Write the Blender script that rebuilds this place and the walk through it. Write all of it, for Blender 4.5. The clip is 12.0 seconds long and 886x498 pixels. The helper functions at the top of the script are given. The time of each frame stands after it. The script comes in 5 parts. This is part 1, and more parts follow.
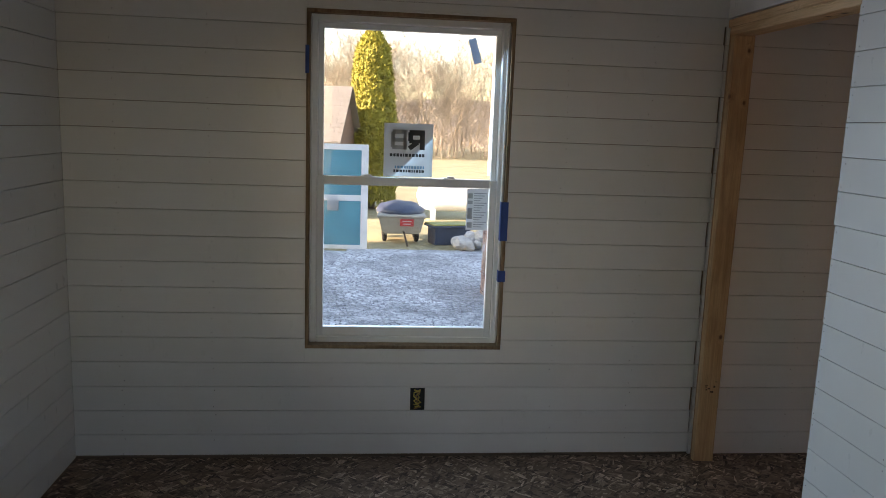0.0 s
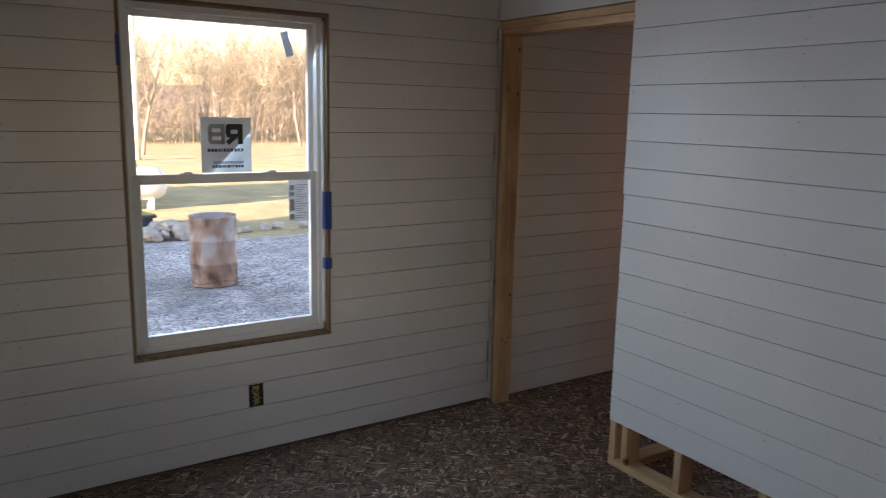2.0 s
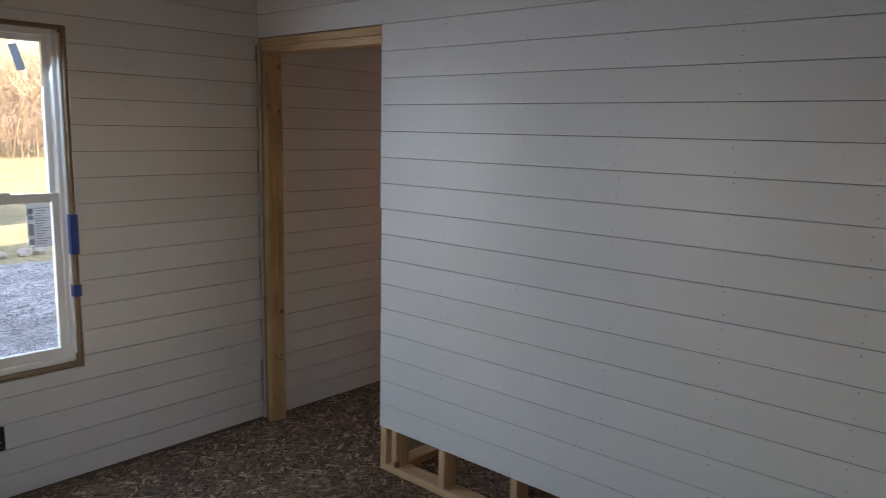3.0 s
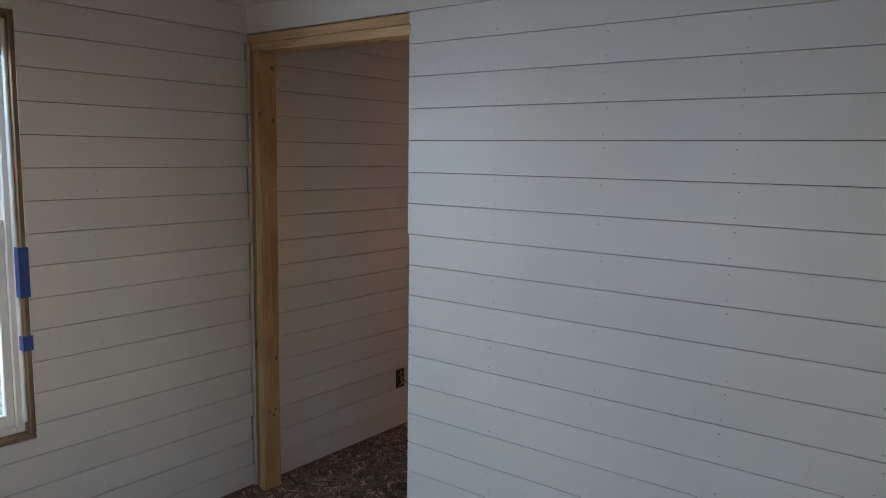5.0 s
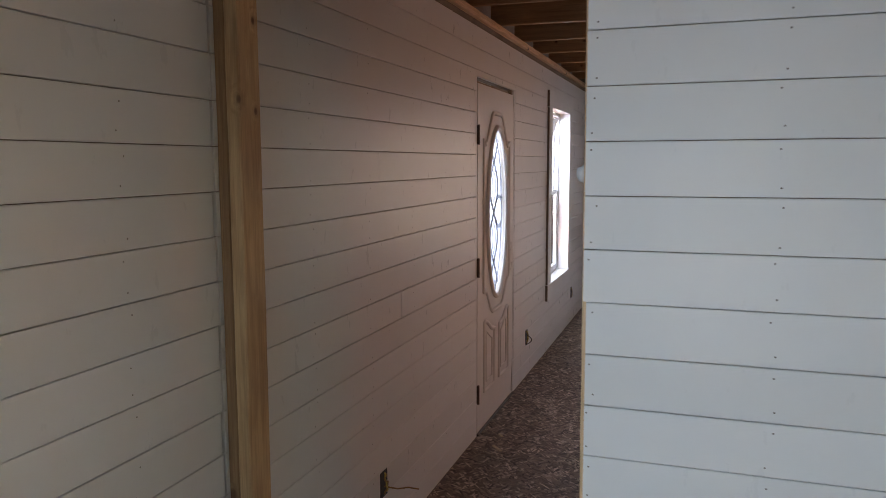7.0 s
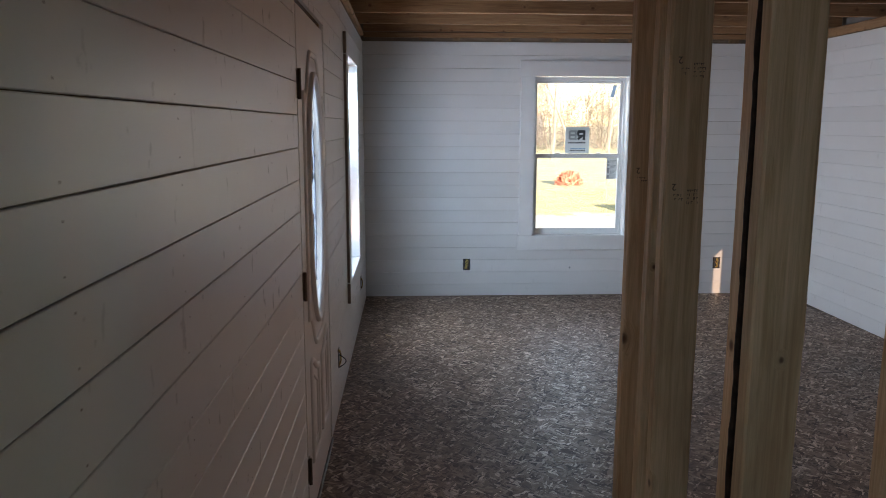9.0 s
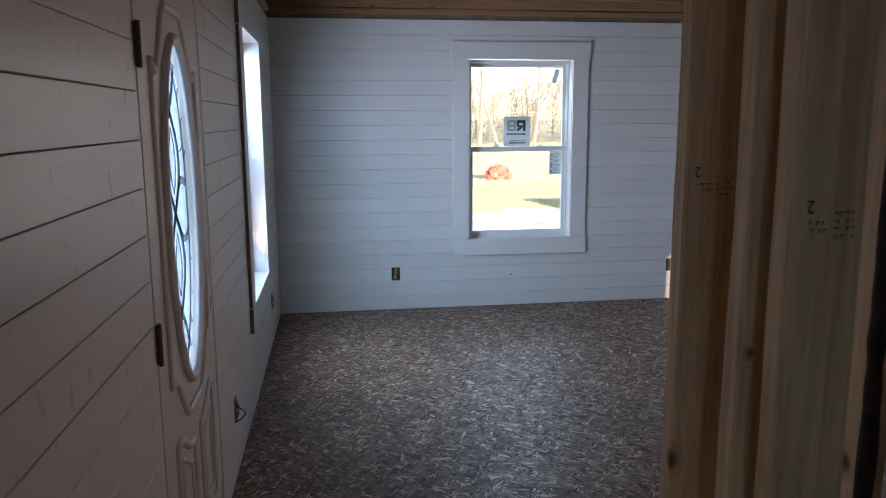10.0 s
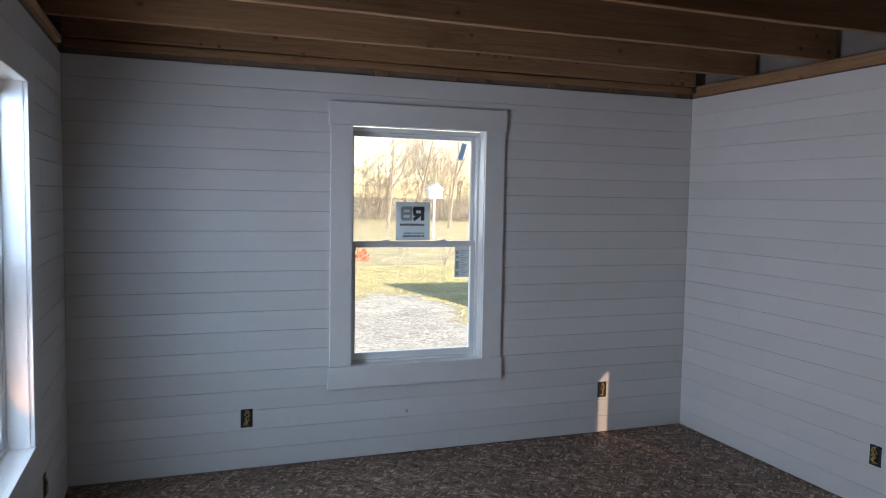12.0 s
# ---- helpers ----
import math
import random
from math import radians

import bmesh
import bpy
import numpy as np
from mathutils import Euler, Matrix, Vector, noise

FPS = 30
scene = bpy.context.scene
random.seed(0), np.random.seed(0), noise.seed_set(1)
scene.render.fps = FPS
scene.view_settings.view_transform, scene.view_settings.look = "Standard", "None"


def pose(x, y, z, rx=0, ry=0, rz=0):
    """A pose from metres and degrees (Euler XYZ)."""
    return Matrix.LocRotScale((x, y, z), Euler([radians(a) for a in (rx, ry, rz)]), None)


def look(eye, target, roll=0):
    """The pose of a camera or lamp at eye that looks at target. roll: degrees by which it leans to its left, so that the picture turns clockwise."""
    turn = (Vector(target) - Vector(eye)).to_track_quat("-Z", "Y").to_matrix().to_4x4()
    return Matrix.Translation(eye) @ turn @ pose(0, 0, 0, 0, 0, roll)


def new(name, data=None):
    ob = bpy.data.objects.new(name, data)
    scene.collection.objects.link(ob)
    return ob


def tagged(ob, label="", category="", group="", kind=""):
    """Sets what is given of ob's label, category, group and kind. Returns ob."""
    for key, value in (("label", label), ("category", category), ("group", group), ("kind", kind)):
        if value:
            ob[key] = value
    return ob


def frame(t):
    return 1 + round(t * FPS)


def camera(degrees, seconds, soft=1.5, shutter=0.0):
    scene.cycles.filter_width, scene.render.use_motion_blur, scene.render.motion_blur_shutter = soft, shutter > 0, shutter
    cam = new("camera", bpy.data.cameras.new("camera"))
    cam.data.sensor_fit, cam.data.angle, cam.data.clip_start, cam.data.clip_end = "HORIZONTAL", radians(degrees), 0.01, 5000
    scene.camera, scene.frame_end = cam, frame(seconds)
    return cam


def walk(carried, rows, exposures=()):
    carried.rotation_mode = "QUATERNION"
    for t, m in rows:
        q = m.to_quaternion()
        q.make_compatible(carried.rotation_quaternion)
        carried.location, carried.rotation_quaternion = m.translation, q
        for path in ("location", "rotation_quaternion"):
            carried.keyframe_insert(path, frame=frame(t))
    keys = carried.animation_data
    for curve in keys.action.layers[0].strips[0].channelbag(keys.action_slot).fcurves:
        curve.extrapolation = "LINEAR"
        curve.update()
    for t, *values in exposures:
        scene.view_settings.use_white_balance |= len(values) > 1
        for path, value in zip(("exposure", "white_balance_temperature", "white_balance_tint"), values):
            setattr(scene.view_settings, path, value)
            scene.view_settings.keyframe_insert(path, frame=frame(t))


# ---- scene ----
cam = camera(61.5, 12.0, 0.8, 0.2)
PATH = [
    (0, (-1.598, -3.361, 1.57), (-1.401, -1.398, 1.244), 2.1),
    (0.5, (-1.768, -3.186, 1.593), (-1.471, -1.238, 1.252), 1.6),
    (1, (-2.122, -3.075, 1.572), (-1.569, -1.187, 1.212), 1.6),
    (1.5, (-2.386, -3.155, 1.587), (-1.594, -1.357, 1.217), 1.1),
    (2, (-2.431, -3.263, 1.614), (-1.365, -1.61, 1.255), 1.2),
    (2.5, (-2.403, -3.364, 1.643), (-1.096, -1.89, 1.295), 1.3),
    (3, (-2.35, -3.42, 1.643), (-0.873, -2.108, 1.326), 1.2),
    (3.2, (-2.314, -3.435, 1.64), (-0.79, -2.177, 1.333), 1.1),
    (5, (-2.132, -2.765, 1.581), (-0.564, -1.55, 1.329), 0.8),
    (5.5, (-2.052, -2.373, 1.572), (-0.397, -1.279, 1.322), 0.6),
    (6, (-1.96, -1.948, 1.59), (-0.231, -0.973, 1.341), -0.2),
    (6.5, (-1.793, -1.542, 1.587), (0.02, -0.731, 1.354), -0.5),
    (7, (-1.627, -1.178, 1.586), (0.252, -0.532, 1.356), -0.2),
    (7.2, (-1.552, -1.022, 1.59), (0.348, -0.441, 1.356), -0.2),
    (8.8, (-0.5, -0.42, 1.595), (1.474, -0.448, 1.276), 0.2),
    (9, (-0.372, -0.397, 1.596), (1.598, -0.49, 1.267), 0.1),
    (9.5, (0.061, -0.423, 1.57), (2.021, -0.617, 1.225), -0.2),
    (10, (0.471, -0.462, 1.56), (2.421, -0.746, 1.216), -0.3),
    (10.5, (0.897, -0.480, 1.569), (2.833, -0.841, 1.241), -0.2),
    (11, (1.351, -0.543, 1.602), (3.283, -0.955, 1.295), -0.0),
    (11.5, (1.747, -0.541, 1.562), (3.663, -1.064, 1.326), 0.3),
    (12, (2.083, -0.553, 1.609), (3.959, -1.231, 1.471), 1.0),
]
EXPOSURE = [(0.0, 2.25, 7700, 26), (1.5, 2.2, 8000, 30), (2.5, 2.2, 8100, 32), (3.2, 2.55, 8150, 32), (5.0, 2.6, 7900, 28), (6.0, 2.85, 7900, 28), (7.2, 2.9, 8050, 29),
            (8.8, 2.55, 7300, 19), (9.4, 1.97, 6500, 14), (10.0, 2.25, 6250, 14), (10.5, 2.1, 6000, 12), (11.2, 1.87, 6150, 13), (12.0, 1.78, 6700, 16)]
walk(cam, [(t, look(eye, target, roll)) for t, eye, target, roll in PATH], EXPOSURE)

# ---- world, sun and daylight at the openings ----
SUN_EL, SUN_AZ = 13.0, 75.0           # a low sun far round to the west
world = bpy.data.worlds.new("world")
scene.world = world
world.use_nodes = True
_n = world.node_tree.nodes
_sky = _n.new("ShaderNodeTexSky")
_sky.sky_type, _sky.sun_disc = "NISHITA", False
_sky.sun_elevation, _sky.sun_rotation = radians(SUN_EL), radians(180 + SUN_AZ)
_sky.air_density, _sky.dust_density = 1.0, 0.25
_n["Background"].inputs["Strength"].default_value = 0.15
world.node_tree.links.new(_sky.outputs[0], _n["Background"].inputs["Color"])
sun = new("sun", bpy.data.lights.new("sun", "SUN"))
sun.data.energy, sun.data.angle, sun.data.color = 5.0, radians(0.5), (1.0, 0.92, 0.80)
_d = Vector((-math.sin(radians(SUN_AZ)) * math.cos(radians(SUN_EL)), -math.cos(radians(SUN_AZ)) * math.cos(radians(SUN_EL)), math.sin(radians(SUN_EL))))
sun.matrix_world = look(_d * 50, (0, 0, 0))


def daylight(name, x, y, z, w, h, toward, watts, color, spread=180):
    """An area lamp in a window's opening that stands in for the sky's light."""
    ob = new(name, bpy.data.lights.new(name, "AREA"))
    ob.data.shape, ob.data.size, ob.data.size_y, ob.data.energy, ob.data.color = "RECTANGLE", w, h, watts, color
    ob.data.spread = radians(spread)
    ob.matrix_world = look((x, y, z), (x + toward[0], y + toward[1], z + toward[2]))
    return ob


SKYBLUE, WARM = (0.52, 0.74, 1.0), (1.0, 0.58, 0.32)
daylight("daylight_window_1", -1.43, 0.17, 1.29, 0.80, 1.40, (0.60, -1, -0.60), 2.5, (0.37, 0.70, 1.0), 140)
daylight("daylight_window_1_ground", -1.43, 0.165, 0.95, 0.80, 0.6, (0.55, -1, 0.6), 0.20, WARM, 130)
daylight("daylight_window_2", 4.968, 0.22, 1.30, 0.84, 1.42, (0.25, -1, -0.35), 10.5, SKYBLUE, 150)
daylight("daylight_window_2_ground", 4.968, 0.175, 0.95, 0.84, 0.6, (0, -1, 0.6), 1.9, WARM, 130)
daylight("daylight_window_3", 6.66, -1.985, 1.30, 0.84, 1.42, (-1, 0, -0.2), 0.9, (0.72, 0.85, 1.0))
daylight("daylight_window_4", -3.09, -1.15, 1.30, 0.88, 1.40, (1, -0.30, -0.16), 0.82, (0.45, 0.77, 1.0), 105)
daylight("daylight_window_4_ground", -3.085, -1.15, 0.95, 0.88, 0.6, (1, -0.2, 0.6), 0.16, WARM, 110)
# warm lamp at the unseen south opening, added to warm the hall wall
daylight("daylight_window_5", 3.80, -4.17, 0.72, 0.70, 0.7, (-0.42, 1, 0.22), 2.7, (1.0, 0.56, 0.33), 76)
daylight("daylight_window_6", -2.38, -4.17, 1.30, 0.80, 1.40, (-0.02, 1, -0.06), 0.03, (1.0, 0.92, 0.84), 60)
daylight("daylight_door", 2.83, 0.17, 1.28, 0.40, 0.98, (-0.60, -1, -0.10), 1.0, (0.70, 0.86, 1.0))


# ---- materials ----
def mat(name):
    m = bpy.data.materials.new(name)
    m.use_nodes = True
    return m, m.node_tree.nodes, m.node_tree.links, m.node_tree.nodes["Principled BSDF"]


def ramp(n, stops):
    r = n.new("ShaderNodeValToRGB")
    while len(r.color_ramp.elements) < len(stops):
        r.color_ramp.elements.new(0.5)
    for e, (p, c) in zip(r.color_ramp.elements, stops):
        e.position, e.color = p, (*c, 1)
    return r


def coords(n, l, scale=(1, 1, 1), rot=(0, 0, 0), jitter=True):
    """Object coordinates, scaled, shifted by the object's own random number."""
    tc, mp = n.new("ShaderNodeTexCoord"), n.new("ShaderNodeMapping")
    mp.inputs["Scale"].default_value, mp.inputs["Rotation"].default_value = scale, rot
    l.new(tc.outputs["Object"], mp.inputs["Vector"])
    if jitter:
        info, comb = n.new("ShaderNodeObjectInfo"), n.new("ShaderNodeCombineXYZ")
        mul = n.new("ShaderNodeMath")
        mul.operation = "MULTIPLY"
        mul.inputs[1].default_value = 37.0
        l.new(info.outputs["Random"], mul.inputs[0])
        for k in range(3):
            l.new(mul.outputs[0], comb.inputs[k])
        l.new(comb.outputs[0], mp.inputs["Location"])
    return mp.outputs["Vector"]


def noise_tex(n, l, vec, scale, detail=4, rough=0.6, dist=0.0):
    t = n.new("ShaderNodeTexNoise")
    t.inputs["Scale"].default_value, t.inputs["Detail"].default_value = scale, detail
    t.inputs["Roughness"].default_value, t.inputs["Distortion"].default_value = rough, dist
    l.new(vec, t.inputs["Vector"])
    return t.outputs["Fac"]


def bump(n, l, b, height, strength=0.3, dist=0.002):
    k = n.new("ShaderNodeBump")
    k.inputs["Strength"].default_value, k.inputs["Distance"].default_value = strength, dist
    l.new(height, k.inputs["Height"])
    l.new(k.outputs["Normal"], b.inputs["Normal"])


def plain(name, color, rough=0.6, var=0.12, scale=8.0, metal=0.0, grain=0.15, gdist=0.001):
    """A surface of one colour with large stains and fine grain."""
    m, n, l, b = mat(name)
    v = coords(n, l)
    big, fine = noise_tex(n, l, v, scale, 5), noise_tex(n, l, v, scale * 22, 3)
    lo, hi = [c * (1 - var) for c in color], [min(1, c * (1 + var)) for c in color]
    r = ramp(n, [(0.3, lo), (0.7, hi)])
    l.new(big, r.inputs[0])
    l.new(r.outputs[0], b.inputs["Base Color"])
    rr = ramp(n, [(0.3, [rough * 0.85] * 3), (0.7, [min(1, rough * 1.15)] * 3)])
    l.new(fine, rr.inputs[0])
    l.new(rr.outputs[0], b.inputs["Roughness"])
    b.inputs["Metallic"].default_value = metal
    bump(n, l, b, fine, grain, gdist)
    return m


def board_paint():
    """White painted boards: faint lengthwise brush grain, slight tint from board to board."""
    m, n, l, b = mat("white_board_paint")
    v = coords(n, l, (1.2, 18, 18))
    v2 = coords(n, l, (1, 1, 1))
    grain, cloud, peel = noise_tex(n, l, v, 6, 4), noise_tex(n, l, v2, 2.2, 4), noise_tex(n, l, v2, 160, 2)
    r = ramp(n, [(0.25, (0.745, 0.735, 0.715)), (0.75, (0.80, 0.79, 0.775))])
    l.new(cloud, r.inputs[0])
    info, rr = n.new("ShaderNodeObjectInfo"), ramp(n, [(0.0, (0.94, 0.94, 0.935)), (1.0, (1.0, 1.0, 1.0))])
    mx = n.new("ShaderNodeMix")
    mx.data_type, mx.blend_type = "RGBA", "MULTIPLY"
    mx.inputs["Factor"].default_value = 1.0
    l.new(info.outputs["Random"], rr.inputs[0])
    l.new(r.outputs[0], mx.inputs["A"])
    l.new(rr.outputs[0], mx.inputs["B"])
    l.new(mx.outputs["Result"], b.inputs["Base Color"])
    ro = ramp(n, [(0.3, (0.30,) * 3), (0.75, (0.36,) * 3)])
    l.new(cloud, ro.inputs[0])
    # small brushed-over spots that dried glossy
    daub = ramp(n, [(0.655, (0, 0, 0)), (0.69, (1, 1, 1))])
    l.new(noise_tex(n, l, coords(n, l, (9, 9, 3.5)), 2.6, 5, 0.62), daub.inputs[0])
    gloss = n.new("ShaderNodeMix")
    gloss.data_type = "RGBA"
    gloss.inputs["B"].default_value = (0.13, 0.13, 0.13, 1)
    l.new(daub.outputs[0], gloss.inputs["Factor"])
    l.new(ro.outputs[0], gloss.inputs["A"])
    l.new(gloss.outputs["Result"], b.inputs["Roughness"])
    b.inputs["Specular IOR Level"].default_value = 0.36
    add = n.new("ShaderNodeMath")
    l.new(grain, add.inputs[0])
    l.new(peel, add.inputs[1])
    bump(n, l, b, add.outputs[0], 0.16, 0.0012)
    return m


def lumber_mat(name, light, dark, knot=(0.13, 0.055, 0.022)):
    """Sawn spruce: grain along local z that bends round dark knots, growth bands, dents and pale saw fuzz."""
    m, n, l, b = mat(name)
    tc, sep, info = n.new("ShaderNodeTexCoord"), n.new("ShaderNodeSeparateXYZ"), n.new("ShaderNodeObjectInfo")
    l.new(tc.outputs["Object"], sep.inputs[0])

    def math_node(op, a, c):
        k = n.new("ShaderNodeMath")
        k.operation = op
        for s, v in zip(k.inputs, (a, c)):
            if isinstance(v, (int, float)):
                s.default_value = v
            else:
                l.new(v, s)
        return k.outputs[0]

    # knots run through the piece, so they depend on the girth and the length only
    girth, comb = math_node("ADD", sep.outputs[0], sep.outputs[1]), n.new("ShaderNodeCombineXYZ")
    shift = math_node("MULTIPLY", info.outputs["Random"], 41.0)
    l.new(math_node("ADD", math_node("MULTIPLY", girth, 12.0), shift), comb.inputs[0])
    l.new(math_node("ADD", math_node("MULTIPLY", sep.outputs[2], 9.0), shift), comb.inputs[1])
    vo = n.new("ShaderNodeTexVoronoi")
    vo.voronoi_dimensions = "2D"
    vo.inputs["Scale"].default_value = 1.0
    l.new(comb.outputs[0], vo.inputs["Vector"])
    pick = n.new("ShaderNodeSeparateColor")
    l.new(vo.outputs["Color"], pick.inputs[0])
    chosen = math_node("GREATER_THAN", pick.outputs[0], 0.84)
    size = math_node("ADD", math_node("MULTIPLY", pick.outputs[1], 0.9), 0.30)
    away = math_node("DIVIDE", vo.outputs["Distance"], size)
    core = ramp(n, [(0.05, (1, 1, 1)), (0.10, (0.75, 0.75, 0.75)), (0.15, (0.22, 0.22, 0.22)), (0.30, (0, 0, 0))])
    swirl = ramp(n, [(0.0, (1, 1, 1)), (0.45, (0, 0, 0))])
    l.new(away, core.inputs[0])
    l.new(away, swirl.inputs[0])
    knotty = math_node("MULTIPLY", core.outputs[0], chosen)
    bend = math_node("MULTIPLY", swirl.outputs[0], chosen)

    pos, off = n.new("ShaderNodeVectorMath"), n.new("ShaderNodeCombineXYZ")
    l.new(math_node("MULTIPLY", bend, 0.5), off.inputs[0])
    l.new(math_node("MULTIPLY", bend, 0.5), off.inputs[1])
    l.new(coords(n, l, (16, 16, 0.75)), pos.inputs[0])
    l.new(off.outputs[0], pos.inputs[1])
    band = noise_tex(n, l, pos.outputs[0], 3.4, 6, 0.66, 0.9)
    fine = noise_tex(n, l, coords(n, l, (75, 75, 2.5)), 4, 3)
    stain = noise_tex(n, l, coords(n, l, (3, 3, 1)), 1.7, 5)
    r = ramp(n, [(0.30, dark), (0.43, [(p + 2 * q) / 3 for p, q in zip(light, dark)]), (0.52, [(2 * p + q) / 3 for p, q in zip(light, dark)]), (0.66, light)])
    l.new(band, r.inputs[0])
    sr = ramp(n, [(0.32, (0.70, 0.66, 0.62)), (0.48, (0.93, 0.92, 0.91)), (0.68, (1, 1, 1))])
    l.new(stain, sr.inputs[0])
    tone = ramp(n, [(0.0, (0.86, 0.84, 0.82)), (1.0, (1.0, 1.0, 1.0))])
    l.new(info.outputs["Random"], tone.inputs[0])
    fr = ramp(n, [(0.3, (0.86, 0.85, 0.84)), (0.7, (1.0, 1.0, 1.0))])
    l.new(fine, fr.inputs[0])
    c = r.outputs[0]
    for layer in (sr, tone, fr):
        mx = n.new("ShaderNodeMix")
        mx.data_type, mx.blend_type = "RGBA", "MULTIPLY"
        mx.inputs["Factor"].default_value = 1
        l.new(c, mx.inputs["A"])
        l.new(layer.outputs[0], mx.inputs["B"])
        c = mx.outputs["Result"]
    m2 = n.new("ShaderNodeMix")
    m2.data_type = "RGBA"
    l.new(knotty, m2.inputs["Factor"])
    l.new(c, m2.inputs["A"])
    m2.inputs["B"].default_value = (*knot, 1)
    l.new(m2.outputs["Result"], b.inputs["Base Color"])
    b.inputs["Roughness"].default_value = 0.62
    bump(n, l, b, math_node("ADD", fine, math_node("MULTIPLY", band, 0.8)), 0.35, 0.002)
    return m


def osb_mat():
    """Strand board: irregular overlapping flakes of many sizes, with grain along each."""
    m, n, l, b = mat("strand_board")
    cols, masks = [], []
    base = coords(n, l, jitter=False)
    ragged = n.new("ShaderNodeTexNoise")
    ragged.inputs["Scale"].default_value, ragged.inputs["Detail"].default_value = 26, 4
    l.new(base, ragged.inputs["Vector"])
    mid, amp, moved = n.new("ShaderNodeVectorMath"), n.new("ShaderNodeVectorMath"), n.new("ShaderNodeVectorMath")
    mid.operation, amp.operation = "SUBTRACT", "SCALE"
    mid.inputs[1].default_value = (0.5, 0.5, 0.5)
    amp.inputs["Scale"].default_value = 0.010
    l.new(ragged.outputs["Color"], mid.inputs[0])
    l.new(mid.outputs[0], amp.inputs[0])
    l.new(base, moved.inputs[0])
    l.new(amp.outputs[0], moved.inputs[1])
    layers = ((12, 24, 33, 0.0), (80, 8.5, 23, 0.5), (35, 10, 28, 0.54), (-55, 9, 32, 0.58), (5, 12, 36, 0.6), (-80, 11, 30, 0.62), (58, 13, 46, 0.66), (-25, 15, 42, 0.68), (20, 19, 76, 0.74), (-68, 18, 86, 0.76), (42, 26, 110, 0.78), (-40, 30, 130, 0.8))
    for k, (ang, sx, sy, cover) in enumerate(layers):
        vo = n.new("ShaderNodeTexVoronoi")
        vo.voronoi_dimensions = "2D"
        vo.inputs["Scale"].default_value = 1.0
        turn = n.new("ShaderNodeMapping")
        turn.inputs["Rotation"].default_value = (0, 0, radians(ang))
        st = n.new("ShaderNodeVectorMath")
        st.operation = "MULTIPLY_ADD"
        st.inputs[1].default_value, st.inputs[2].default_value = (sx, sy, 1), (3.3 * k, 7.1 * k, 0)
        l.new(moved.outputs[0], turn.inputs["Vector"])
        l.new(turn.outputs[0], st.inputs[0])
        l.new(st.outputs[0], vo.inputs["Vector"])
        sep = n.new("ShaderNodeSeparateColor")
        l.new(vo.outputs["Color"], sep.inputs[0])
        grain = n.new("ShaderNodeVectorMath")
        grain.operation = "MULTIPLY"
        grain.inputs[1].default_value = (8, 150, 1)
        l.new(turn.outputs[0], grain.inputs[0])
        streak = noise_tex(n, l, grain.outputs[0], 1.0, 3)
        tone, less = n.new("ShaderNodeMath"), n.new("ShaderNodeMath")
        less.operation = "MULTIPLY_ADD"
        less.inputs[1].default_value, less.inputs[2].default_value = 0.44, -0.22
        l.new(streak, less.inputs[0])
        l.new(sep.outputs[0], tone.inputs[0])
        l.new(less.outputs[0], tone.inputs[1])
        r = ramp(n, [(0.0, (0.055, 0.031, 0.020)), (0.28, (0.15, 0.090, 0.060)), (0.70, (0.235, 0.152, 0.104)), (0.86, (0.33, 0.23, 0.165)), (1.0, (0.70, 0.54, 0.41))])
        l.new(tone.outputs[0], r.inputs[0])
        g = n.new("ShaderNodeMath")
        g.operation = "GREATER_THAN"
        g.inputs[1].default_value = cover
        l.new(sep.outputs[1], g.inputs[0])
        cols.append((r.outputs[0], sep.outputs[0]))
        masks.append(g.outputs[0])
    c, h = cols[0]
    for k in range(1, len(cols)):
        mx, mh = n.new("ShaderNodeMix"), n.new("ShaderNodeMix")
        mx.data_type = "RGBA"
        l.new(masks[k], mx.inputs["Factor"])
        l.new(c, mx.inputs["A"])
        l.new(cols[k][0], mx.inputs["B"])
        l.new(masks[k], mh.inputs[0])
        l.new(h, mh.inputs[2])
        l.new(cols[k][1], mh.inputs[3])
        c, h = mx.outputs["Result"], mh.outputs[0]
    stain = noise_tex(n, l, coords(n, l, jitter=False), 1.1, 4)
    sr = ramp(n, [(0.3, (0.74, 0.72, 0.72)), (0.7, (1.05, 1.0, 0.97))])
    l.new(stain, sr.inputs[0])
    mx = n.new("ShaderNodeMix")
    mx.data_type, mx.blend_type = "RGBA", "MULTIPLY"
    mx.inputs["Factor"].default_value = 1
    l.new(c, mx.inputs["A"])
    l.new(sr.outputs[0], mx.inputs["B"])
    l.new(mx.outputs["Result"], b.inputs["Base Color"])
    ro = ramp(n, [(0.0, (0.62,) * 3), (1.0, (0.36,) * 3)])
    l.new(h, ro.inputs[0])
    l.new(ro.outputs[0], b.inputs["Roughness"])
    bump(n, l, b, h, 0.8, 0.005)
    return m


